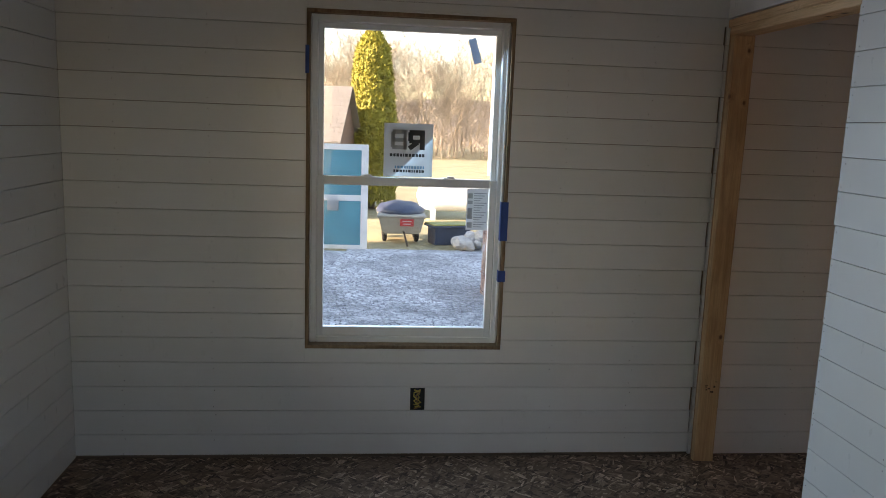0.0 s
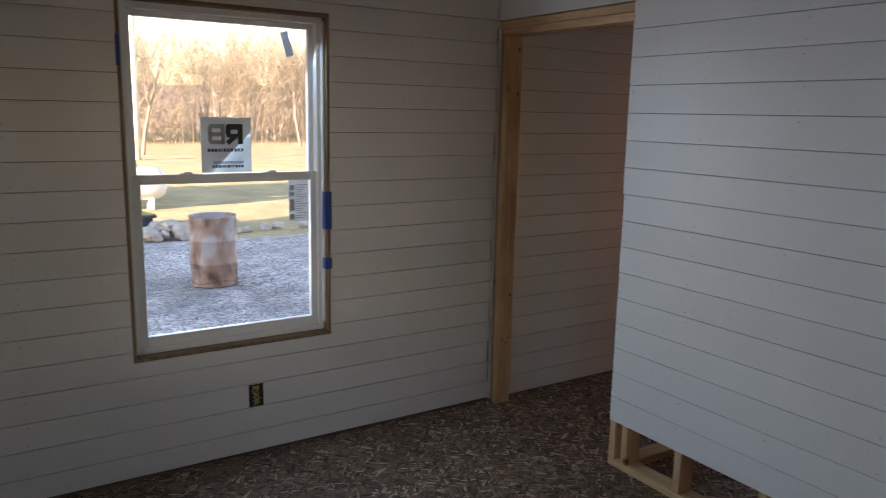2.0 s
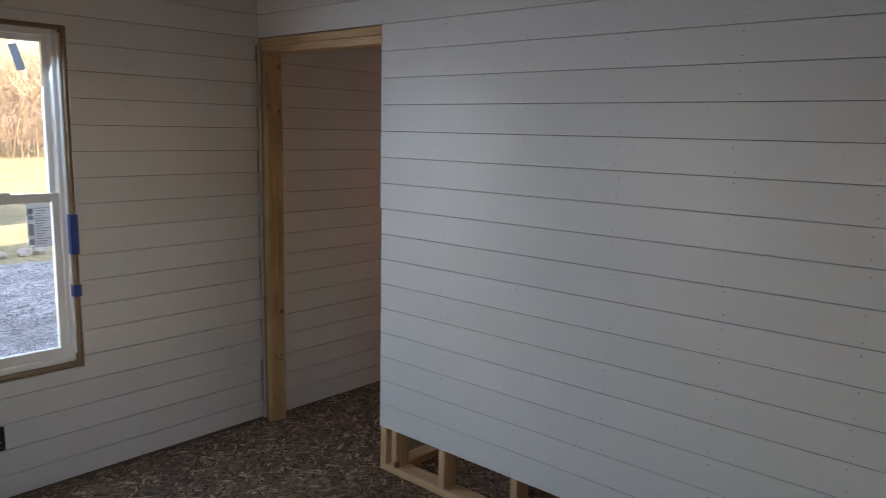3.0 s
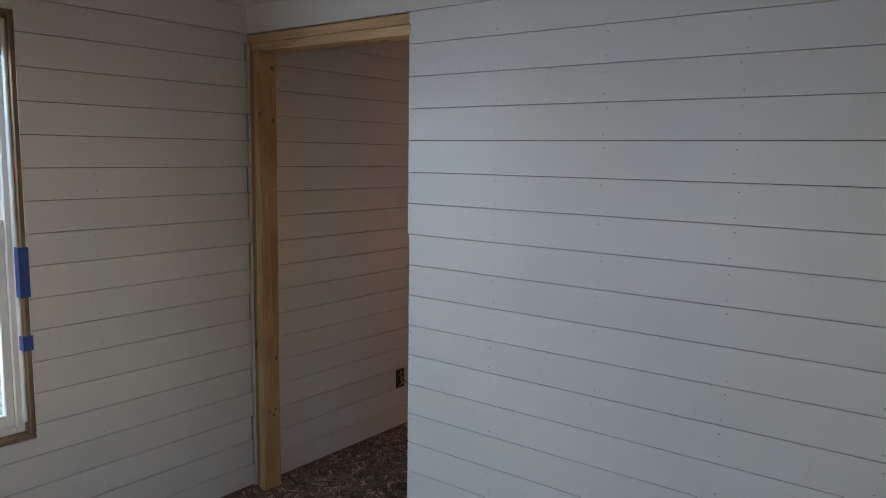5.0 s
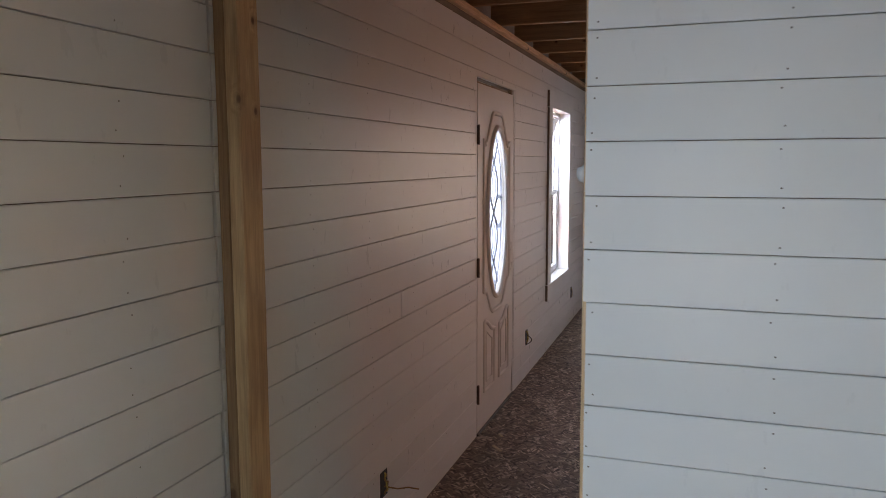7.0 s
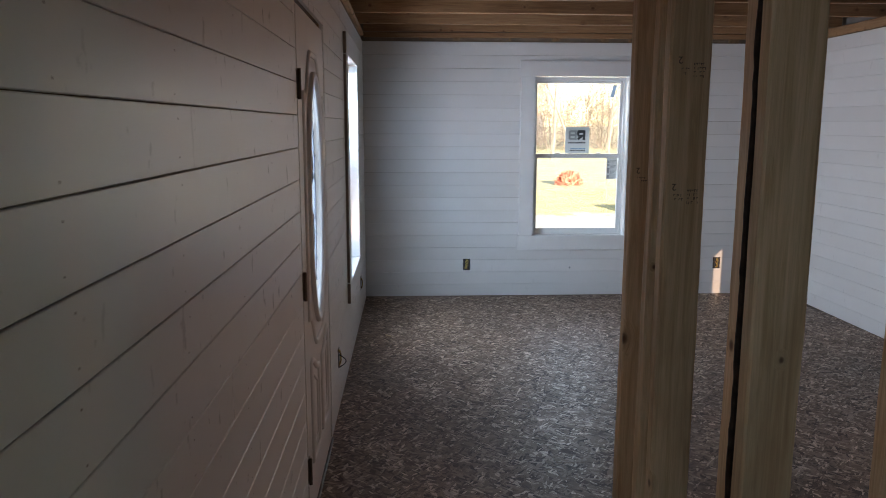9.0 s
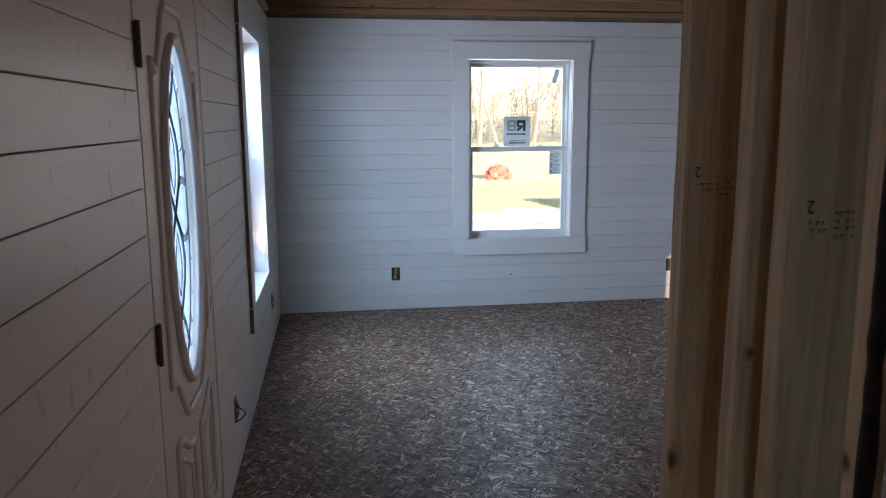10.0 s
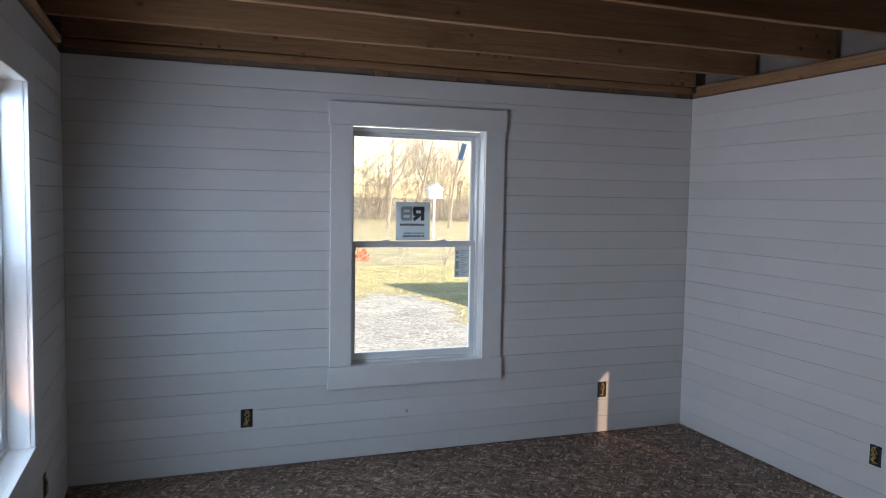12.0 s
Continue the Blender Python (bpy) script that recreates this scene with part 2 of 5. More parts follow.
def speckled(name, stops, scale, rough=0.9, big=0.35, bdist=0.02, bstr=0.6):
    """Stony or grassy ground: cells of different tone under broad patches."""
    m, n, l, b = mat(name)
    v = coords(n, l, jitter=False)
    vo = n.new("ShaderNodeTexVoronoi")
    vo.inputs["Scale"].default_value = scale
    l.new(v, vo.inputs["Vector"])
    sep = n.new("ShaderNodeSeparateColor")
    l.new(vo.outputs["Color"], sep.inputs[0])
    r = ramp(n, stops)
    l.new(sep.outputs[0], r.inputs[0])
    pr = ramp(n, [(0.40, (1 - big,) * 3), (0.60, (1.0,) * 3)])
    l.new(noise_tex(n, l, v, 0.9, 8, 0.7), pr.inputs[0])
    mx = n.new("ShaderNodeMix")
    mx.data_type, mx.blend_type = "RGBA", "MULTIPLY"
    mx.inputs["Factor"].default_value = 1
    l.new(r.outputs[0], mx.inputs["A"])
    l.new(pr.outputs[0], mx.inputs["B"])
    l.new(mx.outputs["Result"], b.inputs["Base Color"])
    b.inputs["Roughness"].default_value = rough
    bump(n, l, b, vo.outputs["Distance"], bstr, bdist)
    return m


def glass_mat(name, tint=(1, 1, 1), rough=0.0, rip=0.0):
    """A thin pane: clear with a mirror's gloss by angle."""
    m, n, l, b = mat(name)
    out = n["Material Output"]
    tr, gl, mx, fr = (n.new("ShaderNodeBsdf" + "Transparent"), n.new("ShaderNodeBsdf" + "Glossy"), n.new("ShaderNodeMixShader"), n.new("ShaderNodeFresnel"))
    tr.inputs["Color"].default_value = (*tint, 1)
    gl.inputs["Roughness"].default_value = rough
    fr.inputs["IOR"].default_value = 1.45
    l.new(fr.outputs[0], mx.inputs[0])
    l.new(tr.outputs[0], mx.inputs[1])
    l.new(gl.outputs[0], mx.inputs[2])
    l.new(mx.outputs[0], out.inputs["Surface"])
    return m


def textured_glass(name, color, clear, scale):
    """Cast decorative glass: scatters the daylight behind it and lets a little through."""
    m, n, l, b = mat(name)
    tl, tr, gl = n.new("ShaderNodeBsdfTranslucent"), n.new("ShaderNodeBsdfTransparent"), n.new("ShaderNodeBsdfGlossy")
    m1, m2, fr = n.new("ShaderNodeMixShader"), n.new("ShaderNodeMixShader"), n.new("ShaderNodeFresnel")
    r = ramp(n, [(0.3, [c * 0.72 for c in color]), (0.7, color)])
    h = noise_tex(n, l, coords(n, l), scale, 3)
    l.new(h, r.inputs[0])
    l.new(r.outputs[0], tl.inputs["Color"])
    gl.inputs["Roughness"].default_value = 0.08
    k = n.new("ShaderNodeBump")
    k.inputs["Strength"].default_value, k.inputs["Distance"].default_value = 0.5, 0.002
    l.new(h, k.inputs["Height"])
    l.new(k.outputs[0], gl.inputs["Normal"])
    m1.inputs[0].default_value = clear
    l.new(tl.outputs[0], m1.inputs[1])
    l.new(tr.outputs[0], m1.inputs[2])
    l.new(fr.outputs[0], m2.inputs[0])
    l.new(m1.outputs[0], m2.inputs[1])
    l.new(gl.outputs[0], m2.inputs[2])
    l.new(m2.outputs[0], n["Material Output"].inputs["Surface"])
    return m


M_BOARD = board_paint()
M_TRIM = plain("white_trim_paint", (0.78, 0.775, 0.76), 0.35, 0.04, 3, grain=0.08)
M_TRIM_EDGE = plain("raw_fibreboard_edge", (0.22, 0.17, 0.13), 0.8, 0.2, 20)
M_VINYL = plain("white_vinyl", (0.80, 0.81, 0.81), 0.32, 0.03, 4, grain=0.04)
# studs bleached to make up for missing light; post and joists keep darker spruce
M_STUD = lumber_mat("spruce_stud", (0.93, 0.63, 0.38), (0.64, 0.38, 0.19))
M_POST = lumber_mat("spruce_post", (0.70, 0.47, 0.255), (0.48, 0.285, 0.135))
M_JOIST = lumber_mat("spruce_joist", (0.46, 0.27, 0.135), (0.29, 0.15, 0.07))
M_OLDWOOD = lumber_mat("rough_framing_wood", (0.36, 0.24, 0.14), (0.20, 0.12, 0.06))
M_BARK = plain("bark_edge", (0.055, 0.032, 0.022), 0.95, 0.5, 30, grain=0.8, gdist=0.01)
M_OSB = osb_mat()
M_BODY = plain("wall_sheathing", (0.20, 0.15, 0.11), 0.9, 0.25, 6)
M_ROOF_IN = plain("grey_roof_underlay", (0.23, 0.205, 0.185), 0.8, 0.2, 3)
M_GLASS = glass_mat("window_glass", (0.97, 0.99, 0.985))
M_DOORGLASS = textured_glass("clear_cast_glass", (0.36, 0.43, 0.54), 0.10, 24)
M_BEVEL = textured_glass("bevelled_glass", (0.62, 0.66, 0.72), 0.08, 60)
M_CAME = plain("dark_lead_came", (0.20, 0.21, 0.24), 0.35, 0.2, 30, metal=0.7)
M_DOOR = plain("beige_white_door_paint", (0.72, 0.69, 0.655), 0.38, 0.05, 3, grain=0.1)
M_HINGE = plain("bronze_hinge", (0.10, 0.075, 0.055), 0.45, 0.3, 30, metal=0.8)
M_BOX = plain("dark_outlet_box", (0.018, 0.020, 0.024), 0.5, 0.3, 30)
M_WIRE = plain("copper_brown_wire", (0.30, 0.17, 0.06), 0.4, 0.2, 40)
M_WIREY = plain("yellow_cable_sheath", (0.55, 0.42, 0.10), 0.5, 0.15, 40)
M_BLUE = plain("blue_masking_tape", (0.025, 0.07, 0.27), 0.7, 0.15, 25)
M_PAPER, _n, _l, _b = mat("sticker_paper")
_b.inputs["Base Color"].default_value = (0.66, 0.67, 0.67, 1)
_b.inputs["Roughness"].default_value = 0.7
_t, _x = _n.new("ShaderNodeBsdfTranslucent"), _n.new("ShaderNodeMixShader")
_t.inputs["Color"].default_value = (0.72, 0.74, 0.76, 1)
_x.inputs[0].default_value = 0.6
_l.new(_b.outputs[0], _x.inputs[1])
_l.new(_t.outputs[0], _x.inputs[2])
_l.new(_x.outputs[0], _n["Material Output"].inputs["Surface"])
M_GREYTAPE, _n, _l, _b = mat("grey_blue_tape")
_b.inputs["Base Color"].default_value = (0.34, 0.42, 0.52, 1)
_b.inputs["Roughness"].default_value = 0.6
_t, _x = _n.new("ShaderNodeBsdfTranslucent"), _n.new("ShaderNodeMixShader")
_t.inputs["Color"].default_value = (0.58, 0.68, 0.82, 1)
_x.inputs[0].default_value = 0.85
_l.new(_b.outputs[0], _x.inputs[1])
_l.new(_t.outputs[0], _x.inputs[2])
_l.new(_x.outputs[0], _n["Material Output"].inputs["Surface"])
M_INKD = plain("dark_grey_ink", (0.05, 0.055, 0.06), 0.6, 0.2, 20)
M_INKG = plain("mid_grey_ink", (0.36, 0.38, 0.39), 0.6, 0.1, 20)
M_INKB = plain("blue_ink", (0.16, 0.33, 0.48), 0.6, 0.1, 20)
M_STAMP = plain("grade_stamp_ink", (0.10, 0.06, 0.035), 0.9, 0.3, 80)
M_NAIL = plain("nail_dimple", (0.16, 0.12, 0.10), 0.7, 0.3, 50)
M_CHIP = plain("pale_wood_chip", (0.55, 0.42, 0.28), 0.8, 0.2, 40)
M_FOAM = plain("white_house_wrap", (0.66, 0.66, 0.66), 0.7, 0.1, 10)
M_GRAVEL = speckled("grey_gravel", [(0.0, (0.36, 0.37, 0.38)), (0.5, (0.64, 0.65, 0.66)), (1.0, (0.84, 0.85, 0.85))], 26, big=0.48)
M_GRASS = speckled("winter_grass", [(0.0, (0.33, 0.27, 0.13)), (0.5, (0.52, 0.43, 0.23)), (1.0, (0.64, 0.55, 0.33))], 30, big=0.3, bdist=0.01, bstr=0.12)
M_STONE = plain("pale_field_stone", (0.52, 0.49, 0.45), 0.85, 0.3, 6, grain=0.6, gdist=0.01)


# ---- building helpers ----
def link(name, mesh, parent=None, m=None):
    ob = new(name, mesh)
    if parent is not None:
        ob.parent = parent
    if m is not None:
        ob.matrix_basis = m
    return ob


def to_mesh(name, bm, material, smooth=False):
    bmesh.ops.recalc_face_normals(bm, faces=bm.faces)
    me = bpy.data.meshes.new(name)
    bm.to_mesh(me)
    bm.free()
    for mm in (material if isinstance(material, (list, tuple)) else [material]):
        me.materials.append(mm)
    if smooth:
        me.polygons.foreach_set("use_smooth", [True] * len(me.polygons))
    return me


def part(name, bm, material, parent=None, label="", m=None, smooth=False):
    ob = link(name, to_mesh(name, bm, material, smooth), parent, m)
    return tagged(ob, label)


def box(bm, x0, x1, y0, y1, z0, z1, bevel=0.0, seg=1):
    r = bmesh.ops.create_cube(bm, size=1.0)
    for v in r["verts"]:
        v.co = Vector(((x0 + x1) / 2 + v.co.x * (x1 - x0), (y0 + y1) / 2 + v.co.y * (y1 - y0), (z0 + z1) / 2 + v.co.z * (z1 - z0)))
    if bevel:
        es = list({e for v in r["verts"] for e in v.link_edges})
        bmesh.ops.bevel(bm, geom=es, offset=bevel, segments=seg, affect="EDGES", profile=0.6)
    return bm


def boxes(*dims, bevel=0.0, seg=1):
    bm = bmesh.new()
    for d in dims:
        box(bm, *d, bevel=bevel, seg=seg)
    return bm


def tube(bm, pts, r, sides=6, closed=False, flat=1.0):
    """A swept tube along points; r may be a list."""
    pts = [Vector(p) for p in pts]
    rings = []
    n = len(pts)
    for i, p in enumerate(pts):
        a, b = pts[(i - 1) % n if closed else max(i - 1, 0)], pts[(i + 1) % n if closed else min(i + 1, n - 1)]
        d = (b - a).normalized()
        u = d.cross(Vector((0, 1, 0)))
        if u.length < 1e-3:
            u = d.cross(Vector((1, 0, 0)))
        u.normalize()
        w = d.cross(u)
        rr = r[i] if isinstance(r, (list, tuple)) else r
        rings.append([bm.verts.new(p + u * rr * math.cos(2 * math.pi * k / sides) + w * rr * flat * math.sin(2 * math.pi * k / sides)) for k in range(sides)])
    for i in range(n if closed else n - 1):
        A, B = rings[i], rings[(i + 1) % n]
        for k in range(sides):
            bm.faces.new((A[k], A[(k + 1) % sides], B[(k + 1) % sides], B[k]))
    if not closed:
        bm.faces.new(rings[0][::-1])
        bm.faces.new(rings[-1])
    return bm


def empty(name, m, label="", category="", group="", kind=""):
    ob = new(name)
    ob.empty_display_size = 0.1
    ob.matrix_basis = m
    return tagged(ob, label, category, group, kind)


CACHE = {}


def lumber_mesh(a, b, length, material, bow=0):
    """A sawn length along z from 0, section a by b from 0, with eased edges and a slightly wavy run."""
    key = (round(a, 3), round(b, 3), round(length, 3), material.name, bow)
    if key not in CACHE:
        bm = bmesh.new()
        n, c = max(2, int(length / 0.05)), 0.004
        prof = [(c, 0), (a - c, 0), (a, c), (a, b - c), (a - c, b), (c, b), (0, b - c), (0, c)]
        rnd = random.Random(str(key))
        ph = [rnd.uniform(0, 6.28) for _ in range(4)]
        rings = []
        for i in range(n + 1):
            z = length * i / n
            dx, dy = 0.0016 * math.sin(z * 3.1 + ph[0]), 0.0016 * math.sin(z * 2.3 + ph[1])
            ring = []
            for j, (x, y) in enumerate(prof):
                # the eased corners wander: wane, dents and torn grain
                e = 0.0009 * noise.noise((z * 9, j // 2 * 3.1 + ph[2], ph[3])) + 0.0035 * max(0, noise.noise((z * 2.3, j // 2 * 5.7 + ph[0], ph[1])) - 0.25)
                sx, sy = (1 if x < a / 2 else -1), (1 if y < b / 2 else -1)
                ring.append(bm.verts.new((x + dx + sx * e, y + dy + sy * e, z)))
            rings.append(ring)
        for A, B in zip(rings, rings[1:]):
            for k in range(8):
                bm.faces.new((A[k], A[(k + 1) % 8], B[(k + 1) % 8], B[k]))
        bm.faces.new(rings[0][::-1])
        bm.faces.new(rings[-1])
        CACHE[key] = to_mesh("lumber", bm, material)
    return CACHE[key]


def lumber(name, x0, x1, y0, y1, z0, z1, parent=None, material=None, label="", bow=0):
    """A length of sawn wood in a box; the grain runs along its longest side."""
    material = material or M_STUD
    dx, dy, dz = x1 - x0, y1 - y0, z1 - z0
    if dz >= max(dx, dy):
        me, m = lumber_mesh(dx, dy, dz, material, bow), Matrix.Translation((x0, y0, z0))
    elif dx >= dy:
        me = lumber_mesh(dy, dz, dx, material, bow)
        m = Matrix(((0, 0, 1, x0), (1, 0, 0, y0), (0, 1, 0, z0), (0, 0, 0, 1)))
    else:
        me = lumber_mesh(dz, dx, dy, material, bow)
        m = Matrix(((0, 1, 0, x0), (0, 0, 1, y0), (1, 0, 0, z0), (0, 0, 0, 1)))
    return tagged(link(name, me, parent, m), label)


# ---- the plan ----
X_WEST, X_EAST, Y_SOUTH = -2.921, 6.482, -3.990
H, PITCH, BT = 2.330, 0.1165, 0.016
WIN1 = (-1.886, -0.970, 0.532, 2.050)
DOOR = (2.375, 3.285, 0.0, 2.060)
WIN2 = (4.535, 5.400, 0.577, 2.030)
WIN3 = (-2.414, -1.556, 0.577, 2.030)     # along y
WIN4 = (-1.60, -0.70, 0.577, 2.030)       # along y, in the west wall
WIN5 = (3.45, 4.15, 0.42, 1.09)           # unseen low opening added in the south wall for the sun strip
WIN6 = (-2.82, -1.94, 0.577, 2.030)       # unseen, added in the south wall of the bedroom
Y_END, OPEN_TOP = -0.947, 2.094


def wall_body(name, along, a0, a1, d0, d1, z0, z1, holes, material, label):
    """A wall with thickness from d0 to d1; openings go through it."""
    bm = bmesh.new()
    cuts = sorted({a0, a1, *[h[0] for h in holes], *[h[1] for h in holes]})
    for p, q in zip(cuts, cuts[1:]):
        zs = [(z0, z1)]
        for h in holes:
            if h[0] <= p + 1e-6 and h[1] >= q - 1e-6:
                zs = [s for s in ((z0, h[2]), (h[3], z1)) if s[1] - s[0] > 1e-4]
        for s, e in zs:
            if along == "x":
                box(bm, p, q, d0, d1, s, e)
            else:
                box(bm, d0, d1, p, q, s, e)
    return tagged(part(name, bm, material), label, "wall", kind="structure")


wall_north = wall_body("wall_north", "x", X_WEST - 0.13, X_EAST + 0.13, BT, 0.13, 0, H + 0.04, [WIN1, DOOR, (WIN2[0] - 0.02, WIN2[1] + 0.02, WIN2[2] - 0.02, WIN2[3] + 0.02)], M_BODY, "long timber wall lined with white painted horizontal boards")
wall_east = wall_body("wall_east", "y", Y_SOUTH, BT, X_EAST + BT, X_EAST + 0.13, 0, H + 0.04, [(WIN3[0] - 0.02, WIN3[1] + 0.02, WIN3[2] - 0.02, WIN3[3] + 0.02)], M_BODY, "end wall lined with white painted horizontal boards")
wall_south = wall_body("wall_south", "x", X_WEST - 0.13, X_EAST + 0.13, Y_SOUTH - 0.13, Y_SOUTH - BT, 0, H + 0.04, [WIN5, WIN6], M_BODY, "long wall lined with white painted boards, left bare where unseen")
wall_west = wall_body("wall_west", "y", Y_SOUTH, BT, X_WEST - 0.13, X_WEST - BT, 0, H + 0.04, [WIN4], M_BODY, "bedroom end wall lined with white painted horizontal boards")

floor = tagged(part("floor", boxes((X_WEST - 0.13, X_EAST + 0.13, Y_SOUTH - 0.13, 0.13, -0.25, -0.019)), M_BODY), "bare strand board subfloor on joists", "floor", kind="structure")



# ---- roof, joists and plates ----
ceiling = tagged(part("ceiling", boxes((X_WEST, 1.2, Y_SOUTH, 0.0, H + 0.30, H + 0.32)), M_ROOF_IN), "unfinished ceiling of open joists under a dark loft", "ceiling", kind="structure")
roof_bm = bmesh.new()
RIDGE_Y, RIDGE_Z, EAVE_Z = -1.995, 5.00, 2.40
for s in (1, -1):
    y_e = RIDGE_Y + s * (abs(Y_SOUTH) / 2 + 0.45)
    z_e = EAVE_Z - 0.25
    vs = [roof_bm.verts.new((x, y, z + o)) for o in (0.0, 0.05) for x, y, z in ((X_WEST - 3.5, RIDGE_Y, RIDGE_Z), (X_EAST + 0.4, RIDGE_Y, RIDGE_Z), (X_EAST + 0.4, y_e, z_e + 0.12), (X_WEST - 3.5, y_e, z_e + 0.12))]
    for f in ((0, 1, 2, 3), (7, 6, 5, 4), (0, 4, 5, 1), (1, 5, 6, 2), (2, 6, 7, 3), (3, 7, 4, 0)):
        roof_bm.faces.new([vs[i] for i in f])
roof = tagged(part("roof", roof_bm, M_ROOF_IN), "gable roof deck with grey underlay", "roof", kind="structure")
gable_bm = bmesh.new()
for x in (X_WEST - 0.12, X_EAST + 0.01):
    vs = [gable_bm.verts.new((x + o, y, z)) for o in (0, 0.11) for y, z in ((0.12, H + 0.041), (Y_SOUTH - 0.12, H + 0.041), (Y_SOUTH - 0.12, 2.62), (RIDGE_Y, RIDGE_Z - 0.01), (0.12, 2.62))]
    for f in ((0, 1, 2, 3, 4), (9, 8, 7, 6, 5), (0, 5, 6, 1), (1, 6, 7, 2), (2, 7, 8, 3), (3, 8, 9, 4), (4, 9, 5, 0)):
        gable_bm.faces.new([vs[i] for i in f])
tagged(part("wall_gable", gable_bm, M_BODY), "timber gable ends above the plates", "wall", kind="structure")

tagged(part("trim_eave_blocking", boxes((X_WEST, X_EAST, 0.105, 0.125, H + 0.042, H + 0.62), (X_WEST, X_EAST, Y_SOUTH - 0.125, Y_SOUTH - 0.105, H + 0.042, H + 0.62)), M_ROOF_IN), "grey blocking between the joists at the eaves", "blocking", kind="structure")
PLATE_Z = H + 0.004
plate_n = lumber("trim_top_plate_north", X_WEST, X_EAST - 0.05, -0.012, 0.10, PLATE_Z + 0.037, PLATE_Z + 0.075, None, M_STUD)
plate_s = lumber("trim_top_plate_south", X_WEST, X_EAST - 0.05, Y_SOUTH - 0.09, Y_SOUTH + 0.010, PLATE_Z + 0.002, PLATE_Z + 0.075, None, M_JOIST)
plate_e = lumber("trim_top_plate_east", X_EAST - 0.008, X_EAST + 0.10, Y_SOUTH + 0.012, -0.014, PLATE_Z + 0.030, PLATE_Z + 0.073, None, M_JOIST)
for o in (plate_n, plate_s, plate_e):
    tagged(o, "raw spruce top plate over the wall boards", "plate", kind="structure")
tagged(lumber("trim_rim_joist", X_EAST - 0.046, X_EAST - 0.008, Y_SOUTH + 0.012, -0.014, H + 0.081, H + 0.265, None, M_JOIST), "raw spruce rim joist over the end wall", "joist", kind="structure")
rnd = random.Random(31)
packers = [(X_EAST - 0.006, X_EAST + 0.014, y - w, y, H + 0.002, PLATE_Z + 0.029) for y, w in ((-0.35 - 0.42 * q + rnd.uniform(-0.16, 0.16), rnd.uniform(0.015, 0.09)) for q in range(9))]
tagged(part("trim_packers", boxes(*packers, bevel=0.002), M_OLDWOOD), "short wooden packers in the dark gap under the plate", "packer", kind="structure")
k, xj = 0, 5.965
while xj > X_WEST + 0.2:
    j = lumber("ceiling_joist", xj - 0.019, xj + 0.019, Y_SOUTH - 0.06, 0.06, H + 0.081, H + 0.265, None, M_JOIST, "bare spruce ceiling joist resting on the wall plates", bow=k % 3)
    tagged(j, "", "joist", "ceiling joists")
    k, xj = k + 1, xj - 0.612


# ---- partition, post, header and stud wall ----
partition = empty("partition_wall", Matrix.Identity(4), "stud partition with white boards that stop short of the floor", "wall", kind="structure")
lumber("sole_plate", 0.016, 0.105, Y_SOUTH, -0.938, 0.0, 0.038, partition, M_STUD, "pale spruce sole plate")
for k, y in enumerate((-0.939, -1.012, -1.313, -1.715, -2.12, -2.52, -2.93, -3.33, -3.73)):
    lumber("stud", 0.016, 0.105, y - 0.038, y, 0.038, H - 0.005, partition, bow=k % 4)
header = empty("door_header", Matrix.Identity(4), "raw spruce header over the doorway in the partition", "header", kind="structure")
lumber("upper_board", 0.004, 0.100, Y_END - 0.002, -0.001, OPEN_TOP - 0.040, OPEN_TOP - 0.002, header)
lumber("lower_board", -0.004, 0.104, Y_END - 0.002, -0.039, OPEN_TOP - 0.079, OPEN_TOP - 0.041, header, bow=1)
post = empty("door_post", Matrix.Identity(4), "doubled raw spruce post beside the bedroom doorway", "post", kind="structure")
# darker joist lumber puts the recessed nailer's shade into its colour
lumber("nailer_stud", 0.010, 0.091, -0.034, -0.001, 0.0, OPEN_TOP - 0.041, post, M_JOIST, bow=2)
lumber("jamb_stud", -0.004, 0.094, -0.080, -0.042, 0.0, OPEN_TOP - 0.080, post, M_POST, bow=3)
lumber("top_plate", 0.016, 0.105, Y_SOUTH, -0.002, H + 0.004, H + 0.078, partition, M_STUD)

stud_wall = empty("stud_wall", Matrix.Identity(4), "open framed wall of raw spruce studs, not yet boarded", "stud wall", kind="structure")
lumber("sole_plate", 0.107, 1.400, -1.036, -0.947, 0.0, 0.038, stud_wall, M_STUD)
lumber("top_plate", 0.107, 1.493, -1.036, -0.947, H - 0.004, H + 0.078, stud_wall, M_STUD)
lumber("sole_plate", 1.402, 1.491, -1.70, -0.947, 0.0, 0.038, stud_wall, M_STUD)
lumber("top_plate", 1.402, 1.491, -1.70, -1.040, H - 0.004, H + 0.078, stud_wall, M_STUD)
for k, x in enumerate((0.380, 0.765, 1.200, 1.288)):
    lumber("stud", x, x + 0.038, -1.036, -0.947, 0.038, H - 0.005, stud_wall, bow=k)
corner_stud = lumber("stud", 1.455, 1.493, -1.036, -0.947, 0.038, H - 0.005, stud_wall, bow=5)
side_stud = lumber("stud", 1.402, 1.474, -1.262, -1.224, 0.038, H - 0.005, stud_wall, bow=6)
lumber("stud", 1.402, 1.491, -1.700, -1.662, 0.038, H - 0.005, stud_wall, bow=7)
bark = bmesh.new()
zs = np.arange(0.05, 2.3, 0.035)
tube(bark, [(1.4075 + 0.003 * noise.noise((0, 0, 5 * z)), -1.2330 + 0.004 * noise.noise((3, 0, 6 * z)), z) for z in zs], [0.0125 + 0.004 * noise.noise((0, 7, 8 * z)) + 0.003 * noise.noise((0, 2, 31 * z)) for z in zs], 9)
